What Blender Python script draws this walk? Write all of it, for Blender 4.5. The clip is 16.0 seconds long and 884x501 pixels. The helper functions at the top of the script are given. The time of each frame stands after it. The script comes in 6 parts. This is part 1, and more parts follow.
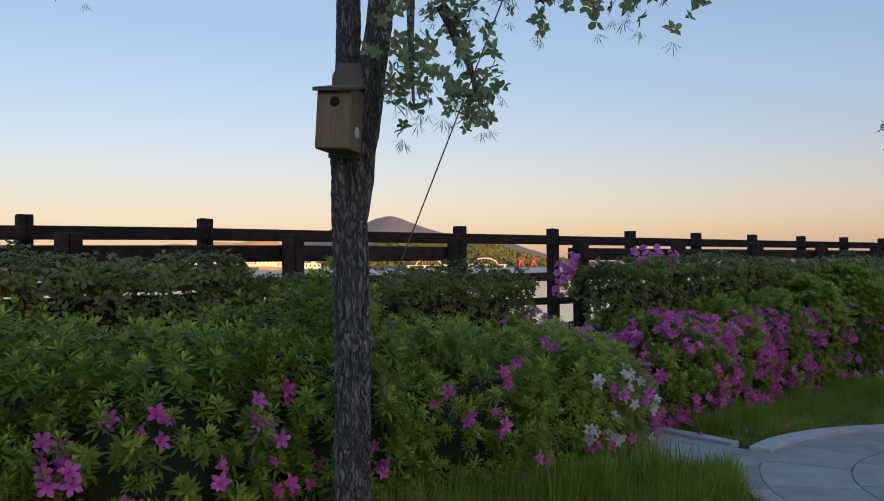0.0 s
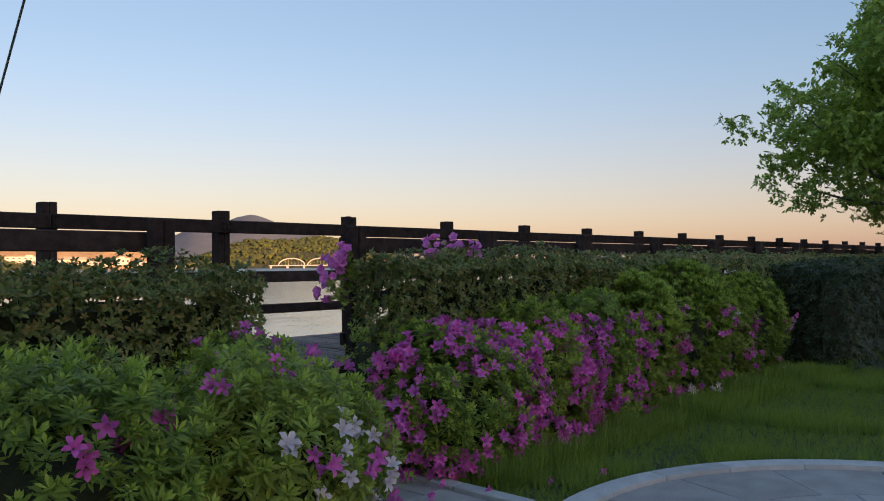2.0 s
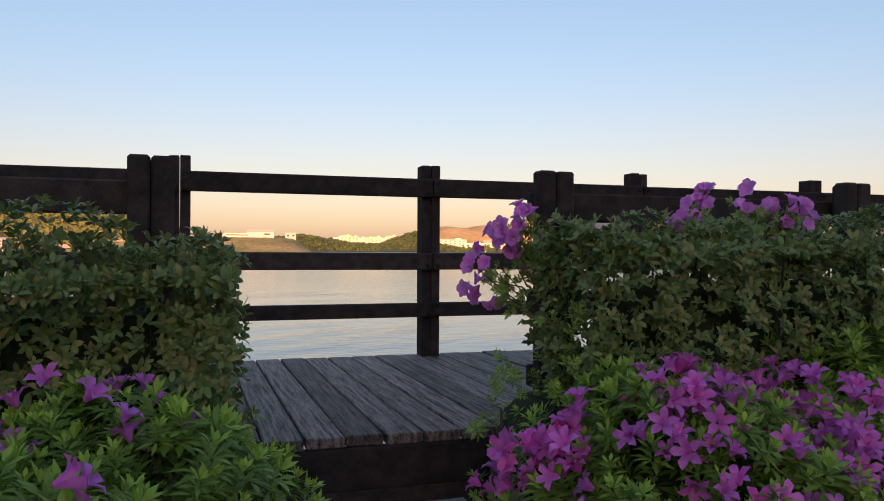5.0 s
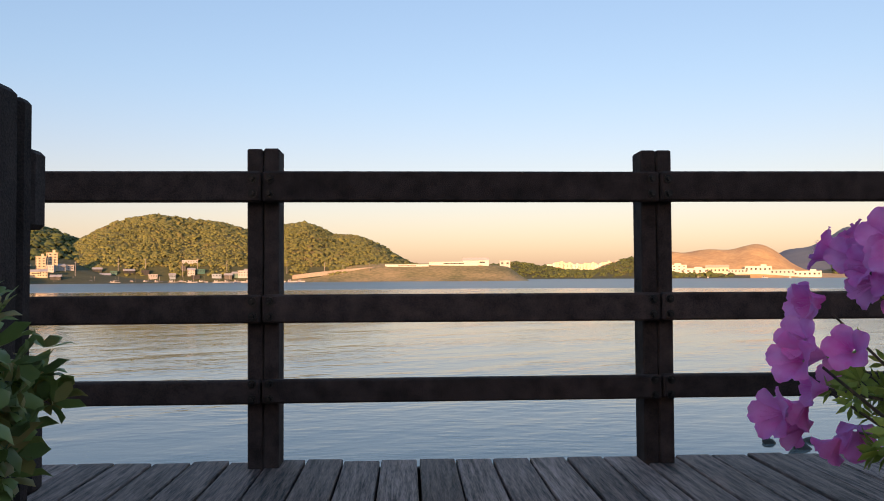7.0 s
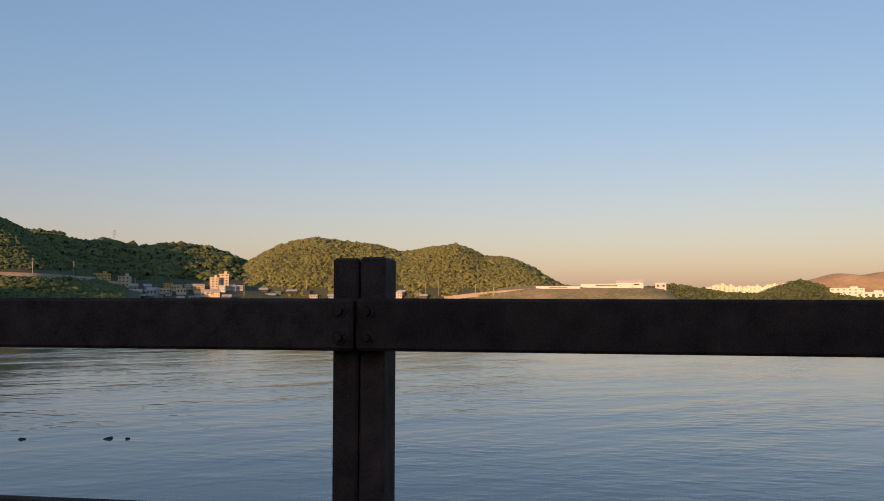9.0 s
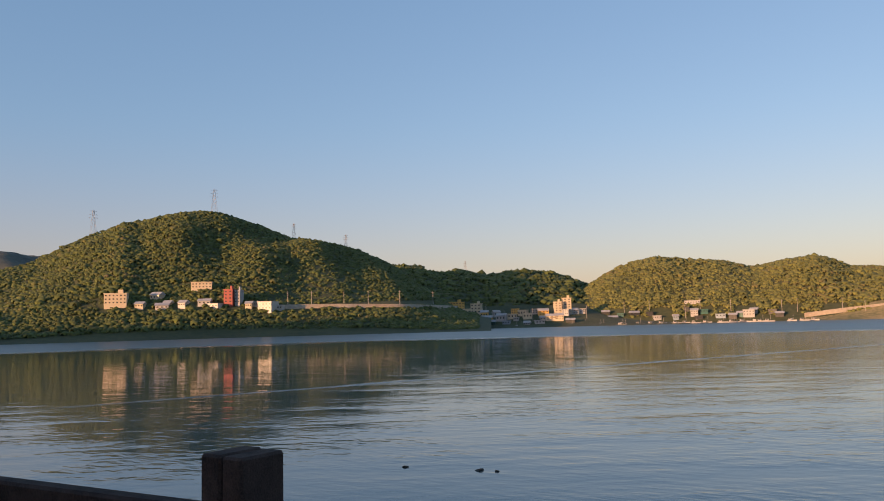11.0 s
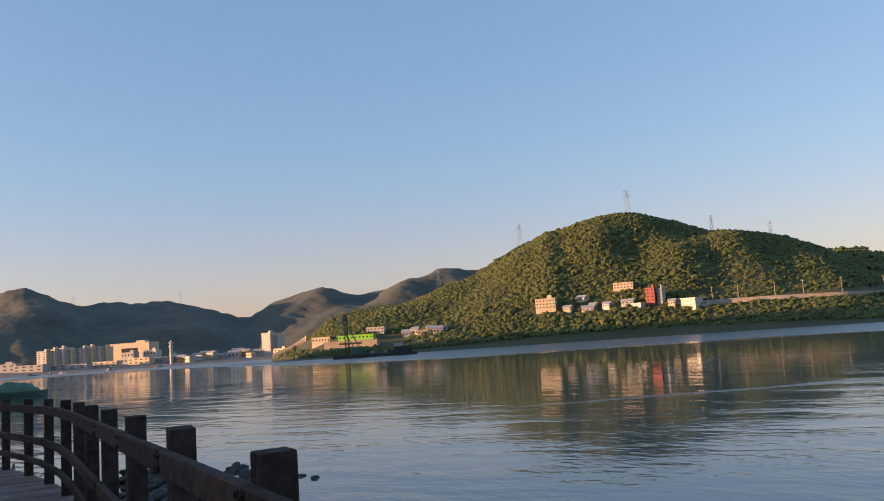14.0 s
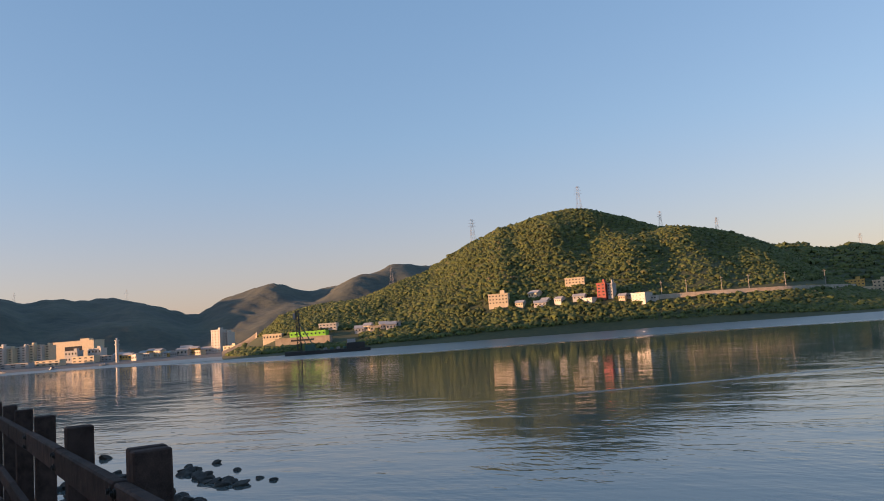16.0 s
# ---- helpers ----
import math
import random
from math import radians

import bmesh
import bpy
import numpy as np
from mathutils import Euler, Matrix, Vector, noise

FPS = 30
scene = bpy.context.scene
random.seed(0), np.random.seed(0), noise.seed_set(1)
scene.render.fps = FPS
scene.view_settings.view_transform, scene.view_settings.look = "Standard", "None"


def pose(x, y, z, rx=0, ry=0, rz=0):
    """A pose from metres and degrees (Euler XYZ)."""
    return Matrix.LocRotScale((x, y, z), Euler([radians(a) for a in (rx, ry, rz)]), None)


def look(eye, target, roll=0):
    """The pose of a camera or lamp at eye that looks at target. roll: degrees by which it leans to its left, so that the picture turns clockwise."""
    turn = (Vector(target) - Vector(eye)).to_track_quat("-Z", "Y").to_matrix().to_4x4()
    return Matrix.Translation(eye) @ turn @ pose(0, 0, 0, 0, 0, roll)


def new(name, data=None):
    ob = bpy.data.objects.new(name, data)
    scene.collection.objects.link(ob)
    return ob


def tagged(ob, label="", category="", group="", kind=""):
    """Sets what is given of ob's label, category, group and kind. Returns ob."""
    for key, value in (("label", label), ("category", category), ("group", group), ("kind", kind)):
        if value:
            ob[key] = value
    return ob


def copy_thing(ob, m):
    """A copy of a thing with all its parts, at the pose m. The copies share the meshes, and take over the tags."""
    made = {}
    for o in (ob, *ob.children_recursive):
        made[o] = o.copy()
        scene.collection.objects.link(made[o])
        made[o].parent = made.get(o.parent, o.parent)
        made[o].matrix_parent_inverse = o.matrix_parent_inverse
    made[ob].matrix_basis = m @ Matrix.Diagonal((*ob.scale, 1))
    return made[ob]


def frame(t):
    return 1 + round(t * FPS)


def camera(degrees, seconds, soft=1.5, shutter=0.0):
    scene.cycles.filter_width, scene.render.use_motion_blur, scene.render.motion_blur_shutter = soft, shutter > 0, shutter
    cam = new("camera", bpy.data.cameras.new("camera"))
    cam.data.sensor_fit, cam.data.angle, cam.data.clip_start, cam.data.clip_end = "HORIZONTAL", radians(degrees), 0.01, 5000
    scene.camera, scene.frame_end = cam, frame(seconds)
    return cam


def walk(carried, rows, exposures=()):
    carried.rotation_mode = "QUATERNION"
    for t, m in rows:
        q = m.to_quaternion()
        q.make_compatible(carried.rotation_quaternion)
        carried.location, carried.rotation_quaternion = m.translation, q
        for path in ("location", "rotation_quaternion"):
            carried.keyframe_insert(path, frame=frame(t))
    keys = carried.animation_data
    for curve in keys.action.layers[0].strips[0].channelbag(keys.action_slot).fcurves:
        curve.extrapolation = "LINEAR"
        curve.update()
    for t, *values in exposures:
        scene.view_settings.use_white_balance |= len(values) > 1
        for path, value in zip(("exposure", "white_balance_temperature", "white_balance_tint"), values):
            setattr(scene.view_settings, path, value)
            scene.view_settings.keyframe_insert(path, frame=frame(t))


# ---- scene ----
cam = camera(58.4, 16.0, 1.0)
PATH = [
    (0, (-4.156, -7.13, 1.346), (-2.951, -5.534, 1.384), -0.5),
    (0.5, (-3.742, -6.888, 1.314), (-2.356, -5.447, 1.36), -1.4),
    (1, (-3.323, -6.706, 1.322), (-1.89, -5.312, 1.357), -1.3),
    (1.5, (-2.857, -6.498, 1.341), (-1.394, -5.135, 1.373), -1.0),
    (2, (-2.336, -6.321, 1.298), (-0.878, -4.952, 1.333), -0.5),
    (2.5, (-1.93, -6.122, 1.271), (-0.506, -4.718, 1.302), 0.0),
    (3, (-1.509, -5.875, 1.286), (-0.16, -4.398, 1.291), 0.3),
    (3.5, (-1.062, -5.68, 1.274), (0.138, -4.08, 1.24), 0.3),
    (4, (-0.67, -5.466, 1.246), (0.329, -3.734, 1.195), 0.4),
    (6.3, (0.569, -3.717, 1.304), (0.806, -1.732, 1.331), -0.3),
    (6.5, (0.586, -3.559, 1.264), (0.779, -1.568, 1.283), -0.5),
    (7, (0.537, -3.039, 1.313), (0.627, -1.042, 1.379), -0.3),
    (7.5, (0.538, -2.481, 1.299), (0.499, -0.485, 1.419), 0.2),
    (8, (0.549, -2.143, 1.482), (0.441, -0.151, 1.62), -0.2),
    (8.2, (0.54, -2.053, 1.518), (0.409, -0.061, 1.646), -0.3),
    (10.3, (0.095, -1.358, 2.019), (-0.643, 0.495, 2.171), -0.1),
    (10.5, (0.018, -1.29, 2.028), (-0.806, 0.525, 2.188), -0.6),
    (11, (-0.275, -1.134, 2.045), (-1.345, 0.545, 2.23), -1.5),
    (11.5, (-0.484, -0.964, 2.05), (-1.801, 0.526, 2.266), -2.1),
    (12, (-0.684, -0.915, 2.052), (-2.199, 0.371, 2.271), -2.4),
    (12.5, (-1.019, -0.929, 2.061), (-2.666, 0.183, 2.279), -3.0),
    (13, (-1.271, -0.861, 2.063), (-3.001, 0.115, 2.292), -3.0),
    (13.5, (-1.708, -0.73, 2.054), (-3.468, 0.19, 2.292), -3.2),
    (14, (-2.031, -0.708, 2.063), (-3.787, 0.222, 2.294), -3.9),
    (14.5, (-2.351, -0.649, 2.042), (-4.098, 0.298, 2.266), -4.4),
    (15, (-2.715, -0.547, 2.047), (-4.448, 0.427, 2.268), -4.3),
    (15.5, (-3.103, -0.559, 2.035), (-4.814, 0.455, 2.249), -4.3),
    (16, (-3.34, -0.558, 2.031), (-5.039, 0.477, 2.243), -4.3),
]
EXPOSURES = [(0, 0.76, 9100, 36), (4, 0.88, 9100, 36), (6.5, 0.86, 8950, 35), (7.2, 0.98, 8950, 35), (8.2, 0.42, 8600, 33), (10.5, 0.52, 8450, 33), (13.5, 0.84, 8450, 33), (16, 0.76, 8450, 33)]
walk(cam, [(t, look(eye, target, roll)) for t, eye, target, roll in PATH], EXPOSURES)

# ---- world and sun ----
SUN_AZ, SUN_EL = 165.0, 6.0          # degrees left of +y, degrees above the horizon
world = bpy.data.worlds.new("evening_sky")
scene.world = world
world.use_nodes = True
wn = world.node_tree
sky = wn.nodes.new("ShaderNodeTexSky")
sky.sky_type, sky.sun_disc = "NISHITA", False
sky.sun_elevation, sky.sun_rotation = radians(SUN_EL), radians(-SUN_AZ)
sky.altitude, sky.air_density, sky.dust_density, sky.ozone_density = 0, 1.0, 0.9, 2.2
soft_sky = wn.nodes.new("ShaderNodeHueSaturation")
soft_sky.inputs["Saturation"].default_value = 1.0
wn.links.new(sky.outputs[0], soft_sky.inputs["Color"])
wn.links.new(soft_sky.outputs[0], wn.nodes["Background"].inputs[0])
wn.nodes["Background"].inputs[1].default_value = 0.115
# airlight of the clear evening on top of the sky: blue overhead, a rosy haze all round the horizon
airlight = wn.nodes.new("ShaderNodeBackground")
airlight.inputs[1].default_value = 0.225
sky_way = wn.nodes.new("ShaderNodeTexCoord")
height_of = wn.nodes.new("ShaderNodeSeparateXYZ")
haze = wn.nodes.new("ShaderNodeValToRGB")
haze.color_ramp.interpolation = "EASE"
haze.color_ramp.elements[0].position, haze.color_ramp.elements[0].color = 0.0, (0.30, 0.245, 0.50, 1)
haze.color_ramp.elements[1].position, haze.color_ramp.elements[1].color = 0.26, (0.075, 0.46, 0.98, 1)
wn.links.new(sky_way.outputs["Generated"], height_of.inputs[0])
wn.links.new(height_of.outputs["Z"], haze.inputs[0])
wn.links.new(haze.outputs[0], airlight.inputs[0])
both_skies = wn.nodes.new("ShaderNodeAddShader")
wn.links.new(wn.nodes["Background"].outputs[0], both_skies.inputs[0])
wn.links.new(airlight.outputs[0], both_skies.inputs[1])
wn.links.new(both_skies.outputs[0], wn.nodes["World Output"].inputs[0])
sun_data = bpy.data.lights.new("sun", "SUN")
sun_data.energy, sun_data.angle, sun_data.color = 5.0, radians(0.5), (1.0, 0.68, 0.40)
sun = new("sun", sun_data)
sun_way = Vector((-math.sin(radians(SUN_AZ)) * math.cos(radians(SUN_EL)), math.cos(radians(SUN_AZ)) * math.cos(radians(SUN_EL)), math.sin(radians(SUN_EL))))
sun.matrix_world = look(sun_way * 50, (0, 0, 0))
sun.location = sun_way * 50

# ---- materials ----


def mat(name, c1, c2, scale=8.0, rough=0.7, bump=0.2, fine=60.0, metal=0.0, stretch=(1, 1, 1), island=False, piece=0.0, translucent=0.0, spec=0.5, tint=None, mid=0.5, per_object=False, dist=0.01, own=0.65):
    """A procedural surface: two colours mixed by coarse and fine noise (or per leaf), with fine relief."""
    m = bpy.data.materials.new(name)
    m.use_nodes = True
    nt = m.node_tree
    bsdf = nt.nodes["Principled BSDF"]
    link = nt.links.new
    geo = nt.nodes.new("ShaderNodeNewGeometry")
    mp = nt.nodes.new("ShaderNodeMapping")
    mp.inputs["Scale"].default_value = stretch
    if per_object:
        tc = nt.nodes.new("ShaderNodeTexCoord")
        info = nt.nodes.new("ShaderNodeObjectInfo")
        ad = nt.nodes.new("ShaderNodeVectorMath")
        ad.operation = "MULTIPLY_ADD"
        ad.inputs[1].default_value = (1, 1, 1)
        sc = nt.nodes.new("ShaderNodeVectorMath")
        sc.operation = "SCALE"
        sc.inputs[0].default_value = (13.0, 7.0, 9.0)
        link(info.outputs["Random"], sc.inputs["Scale"])
        link(tc.outputs["Object"], ad.inputs[0])
        link(sc.outputs[0], ad.inputs[2])
        link(ad.outputs[0], mp.inputs[0])
    else:
        link(geo.outputs["Position"], mp.inputs[0])
    n1 = nt.nodes.new("ShaderNodeTexNoise")
    n1.inputs["Scale"].default_value, n1.inputs["Detail"].default_value = scale, 6
    n2 = nt.nodes.new("ShaderNodeTexNoise")
    n2.inputs["Scale"].default_value, n2.inputs["Detail"].default_value = fine, 4
    link(mp.outputs[0], n1.inputs["Vector"])
    link(mp.outputs[0], n2.inputs["Vector"])
    add = nt.nodes.new("ShaderNodeMath")
    add.operation = "MULTIPLY_ADD"
    add.inputs[1].default_value = 0.45
    link(n2.outputs["Fac"], add.inputs[0])
    half = nt.nodes.new("ShaderNodeMath")
    half.operation = "MULTIPLY"
    half.inputs[1].default_value = 0.55
    link(n1.outputs["Fac"], half.inputs[0])
    link(half.outputs[0], add.inputs[2])
    fac = add.outputs[0]
    ramp = nt.nodes.new("ShaderNodeValToRGB")
    ramp.color_ramp.elements[0].position, ramp.color_ramp.elements[1].position = mid - 0.16, mid + 0.16
    ramp.color_ramp.elements[0].color, ramp.color_ramp.elements[1].color = (*c1, 1), (*c2, 1)
    if island:
        ramp.color_ramp.elements[0].position, ramp.color_ramp.elements[1].position = 0.0, 1.0
        mix = nt.nodes.new("ShaderNodeMath")
        mix.operation = "MULTIPLY_ADD"
        mix.inputs[1].default_value = own
        link(geo.outputs["Random Per Island"], mix.inputs[0])
        low = nt.nodes.new("ShaderNodeMath")
        low.operation = "MULTIPLY"
        low.inputs[1].default_value = 1 - own
        link(n1.outputs["Fac"], low.inputs[0])
        link(low.outputs[0], mix.inputs[2])
        fac = mix.outputs[0]
    link(fac, ramp.inputs[0])
    colour = ramp.outputs[0]
    if tint:
        ramp.color_ramp.elements[1].position = 0.62
        e = ramp.color_ramp.elements.new(0.82)
        e.color = (*tint, 1)
    if piece:
        info2 = nt.nodes.new("ShaderNodeObjectInfo")
        hsv = nt.nodes.new("ShaderNodeHueSaturation")
        mr = nt.nodes.new("ShaderNodeMapRange")
        mr.inputs[3].default_value, mr.inputs[4].default_value = 1 - piece, 1 + piece
        link(info2.outputs["Random"], mr.inputs[0])
        link(mr.outputs[0], hsv.inputs["Value"])
        link(colour, hsv.inputs["Color"])
        colour = hsv.outputs[0]
    link(colour, bsdf.inputs["Base Color"])
    bsdf.inputs["Roughness"].default_value, bsdf.inputs["Metallic"].default_value = rough, metal
    bsdf.inputs["Specular IOR Level"].default_value = spec
    if bump:
        b = nt.nodes.new("ShaderNodeBump")
        b.inputs["Strength"].default_value, b.inputs["Distance"].default_value = bump, dist
        link(add.outputs[0], b.inputs["Height"])
        link(b.outputs[0], bsdf.inputs["Normal"])
    if translucent:
        tr = nt.nodes.new("ShaderNodeBsdfTranslucent")
        mx = nt.nodes.new("ShaderNodeMixShader")
        mx.inputs[0].default_value = translucent
        link(colour, tr.inputs[0])
        link(bsdf.outputs[0], mx.inputs[1])
        link(tr.outputs[0], mx.inputs[2])
        link(mx.outputs[0], nt.nodes["Material Output"].inputs[0])
    return m


M_TIMBER = mat("brown_stained_timber", (0.025, 0.0165, 0.0148), (0.084, 0.054, 0.047), 5, 0.80, 0.45, 90, stretch=(3, 3, 3), piece=0.22, per_object=True, spec=0.10)
M_DECK = mat("weathered_deck_boards", (0.026, 0.0155, 0.0140), (0.46, 0.29, 0.25), 5.0, 0.6, 1.0, 26, stretch=(13, 0.7, 4), piece=0.35, mid=0.53, per_object=True, spec=0.15)
M_IRON = mat("dark_bolt_iron", (0.02, 0.018, 0.017), (0.05, 0.04, 0.035), 30, 0.5, 0.2, 200, metal=0.8)
M_CONC = mat("step_concrete", (0.23, 0.23, 0.22), (0.40, 0.40, 0.385), 4, 0.85, 0.35, 70)
M_KERB = mat("granite_kerb", (0.40, 0.40, 0.385), (0.58, 0.58, 0.56), 9, 0.75, 0.3, 160, piece=0.12)
M_PAVER = mat("grey_paving_stone", (0.30, 0.278, 0.262), (0.47, 0.44, 0.415), 5, 0.8, 0.3, 120, piece=0.14)
M_SOIL = mat("lawn_soil", (0.030, 0.048, 0.016), (0.068, 0.085, 0.032), 3, 0.95, 0.6, 40)
M_GRASS = mat("grass_blades", (0.090, 0.195, 0.026), (0.31, 0.47, 0.072), 1.2, 0.6, 0.0, island=True, translucent=0.25)
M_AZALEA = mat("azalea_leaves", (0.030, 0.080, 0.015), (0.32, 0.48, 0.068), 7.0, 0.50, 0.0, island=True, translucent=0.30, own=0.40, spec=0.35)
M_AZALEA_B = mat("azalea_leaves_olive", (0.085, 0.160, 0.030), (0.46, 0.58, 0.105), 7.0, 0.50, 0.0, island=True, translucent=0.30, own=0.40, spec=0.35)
M_BOX = mat("hedge_leaves", (0.042, 0.086, 0.027), (0.22, 0.285, 0.080), 1.5, 0.42, 0.0, island=True, translucent=0.25, spec=0.35, tint=(0.36, 0.25, 0.090))
M_BRONZE = mat("bronze_hedge_shoots", (0.18, 0.20, 0.055), (0.56, 0.47, 0.20), 4.0, 0.45, 0.0, island=True, translucent=0.35, own=0.45)
M_DARKLEAF = mat("dark_hedge_leaves", (0.018, 0.040, 0.014), (0.055, 0.095, 0.030), 1.5, 0.45, 0.0, island=True, translucent=0.2)
# Near-black: the shade between the leaves is put into this colour.
M_CORE = mat("twig_core_shade", (0.018, 0.024, 0.011), (0.045, 0.052, 0.022), 20, 0.95, 0.5, 80)
M_TWIG = mat("twig_bark", (0.05, 0.035, 0.025), (0.11, 0.08, 0.06), 20, 0.85, 0.4, 90)
M_PINK = mat("magenta_petals", (0.84, 0.080, 0.44), (0.98, 0.24, 0.66), 10, 0.55, 0.0, 40, translucent=0.30, piece=0.2, per_object=True)
M_BRIGHTPINK = mat("bright_magenta_petals", (0.90, 0.14, 0.56), (0.98, 0.37, 0.78), 10, 0.5, 0.0, 40, translucent=0.38, piece=0.12, per_object=True)
M_SHOOT = mat("azalea_fresh_shoots", (0.18, 0.32, 0.040), (0.54, 0.69, 0.12), 5.0, 0.50, 0.0, island=True, translucent=0.35, own=0.35, spec=0.35)
M_ROSE = mat("rose_petals", (0.66, 0.07, 0.40), (0.88, 0.22, 0.60), 10, 0.55, 0.0, 40, translucent=0.30, piece=0.2, per_object=True)
M_WHITE = mat("white_petals", (0.80, 0.62, 0.70), (0.92, 0.80, 0.84), 10, 0.55, 0.0, 40, translucent=0.35, per_object=True)


def bark_material():
    """Grey bark in long plates, with furrow shade put into the colour between them."""
    m = mat("furrowed_bark", (0.13, 0.122, 0.112), (0.36, 0.338, 0.315), 30, 0.9, 0.0, 120, stretch=(1.2, 1.2, 0.5))
    nt = m.node_tree
    link = nt.links.new
    b = nt.nodes["Principled BSDF"]
    geo = nt.nodes.new("ShaderNodeNewGeometry")
    warp = nt.nodes.new("ShaderNodeTexNoise")
    warp.inputs["Scale"].default_value, warp.inputs["Detail"].default_value = 9.0, 3
    link(geo.outputs["Position"], warp.inputs["Vector"])
    mv = nt.nodes.new("ShaderNodeVectorMath")
    mv.operation = "MULTIPLY_ADD"
    mv.inputs[1].default_value = (0.075, 0.075, 0.05)
    link(warp.outputs["Color"], mv.inputs[0])
    link(geo.outputs["Position"], mv.inputs[2])
    mp = nt.nodes.new("ShaderNodeMapping")
    mp.inputs["Scale"].default_value = (58, 58, 9.0)
    link(mv.outputs[0], mp.inputs[0])
    cells = nt.nodes.new("ShaderNodeTexVoronoi")
    cells.feature = "DISTANCE_TO_EDGE"
    cells.inputs["Scale"].default_value = 1.0
    link(mp.outputs[0], cells.inputs["Vector"])
    # darkens the colour along plate edges, where the relief alone shades too little
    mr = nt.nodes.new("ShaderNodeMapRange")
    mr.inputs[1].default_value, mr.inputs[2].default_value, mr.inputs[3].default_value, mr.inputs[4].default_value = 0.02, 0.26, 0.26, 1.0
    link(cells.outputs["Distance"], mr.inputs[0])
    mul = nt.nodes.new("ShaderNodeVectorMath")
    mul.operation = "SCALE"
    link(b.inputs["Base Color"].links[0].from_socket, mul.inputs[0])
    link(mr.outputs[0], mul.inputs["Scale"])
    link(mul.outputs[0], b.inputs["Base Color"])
    bp = nt.nodes.new("ShaderNodeBump")
    bp.inputs["Strength"].default_value, bp.inputs["Distance"].default_value = 1.0, 0.012
    link(mr.outputs[0], bp.inputs["Height"])
    link(bp.outputs[0], b.inputs["Normal"])
    return m


M_BARK = bark_material()
M_TREELEAF = mat("tree_leaves", (0.17, 0.26, 0.12), (0.50, 0.60, 0.33), 2, 0.4, 0.0, island=True, translucent=0.6)
M_TREELEAF_B = mat("fresh_tree_leaves", (0.13, 0.26, 0.040), (0.50, 0.68, 0.13), 1.2, 0.45, 0.0, island=True, translucent=0.35)
M_CATKIN = mat("pale_flower_threads", (0.34, 0.38, 0.28), (0.58, 0.62, 0.46), 10, 0.8, 0.0)
M_NESTWOOD = mat("nest_box_pine", (0.20, 0.13, 0.075), (0.36, 0.25, 0.155), 6, 0.7, 0.3, 60, stretch=(6, 6, 0.8))
M_NESTROOF = mat("nest_box_roof", (0.14, 0.10, 0.075), (0.25, 0.19, 0.145), 8, 0.75, 0.3, 60)
M_HOLE = mat("hole_shade", (0.01, 0.008, 0.006), (0.02, 0.015, 0.012), 8, 0.9, 0.0)
M_TAG = mat("white_tag", (0.72, 0.72, 0.70), (0.82, 0.82, 0.80), 30, 0.5, 0.0)
M_CABLE = mat("grey_cable", (0.16, 0.16, 0.16), (0.25, 0.25, 0.24), 60, 0.5, 0.2, 300, metal=0.5)
M_ROCK = mat("shore_rock", (0.016, 0.015, 0.013), (0.062, 0.057, 0.050), 2.5, 0.85, 1.0, 14)
# Same forest twice: shade darkens the first colour, low sun brightens the second.
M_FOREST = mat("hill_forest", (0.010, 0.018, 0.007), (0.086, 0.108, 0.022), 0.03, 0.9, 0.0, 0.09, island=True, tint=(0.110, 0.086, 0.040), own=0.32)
M_FOREST_SUN = mat("sunlit_tone_forest", (0.040, 0.052, 0.015), (0.165, 0.165, 0.042), 0.025, 0.9, 0.0, 0.09, island=True, tint=(0.130, 0.094, 0.042), own=0.42)
M_FORESTFLOOR = mat("hill_ground", (0.030, 0.042, 0.015), (0.080, 0.084, 0.032), 0.03, 0.95, 0.0, 0.3)
# Both distant hill colours carry painted haze, the first evening shade too.
M_FARHILL = mat("hazed_far_hill", (0.045, 0.056, 0.048), (0.105, 0.110, 0.078), 0.007, 0.95, 0.5, 0.045, dist=12.0)
M_BLUEHILL = mat("haze_tinted_hill", (0.085, 0.11, 0.14), (0.13, 0.15, 0.17), 0.006, 0.95, 0.0, 0.04)
M_BARE = mat("bare_earth", (0.42, 0.23, 0.10), (0.64, 0.41, 0.19), 0.03, 0.95, 0.0, 0.16)
M_SAND = mat("cut_slope_earth", (0.24, 0.19, 0.14), (0.42, 0.35, 0.27), 0.05, 0.9, 0.0, 0.5)
M_HEAD = mat("headland_scrub", (0.10, 0.11, 0.035), (0.40, 0.29, 0.14), 0.03, 0.95, 0.0, 0.3)
M_QUAY = mat("grey_quay_ground", (0.10, 0.10, 0.095), (0.19, 0.185, 0.17), 0.05, 0.9, 0.0, 0.5)


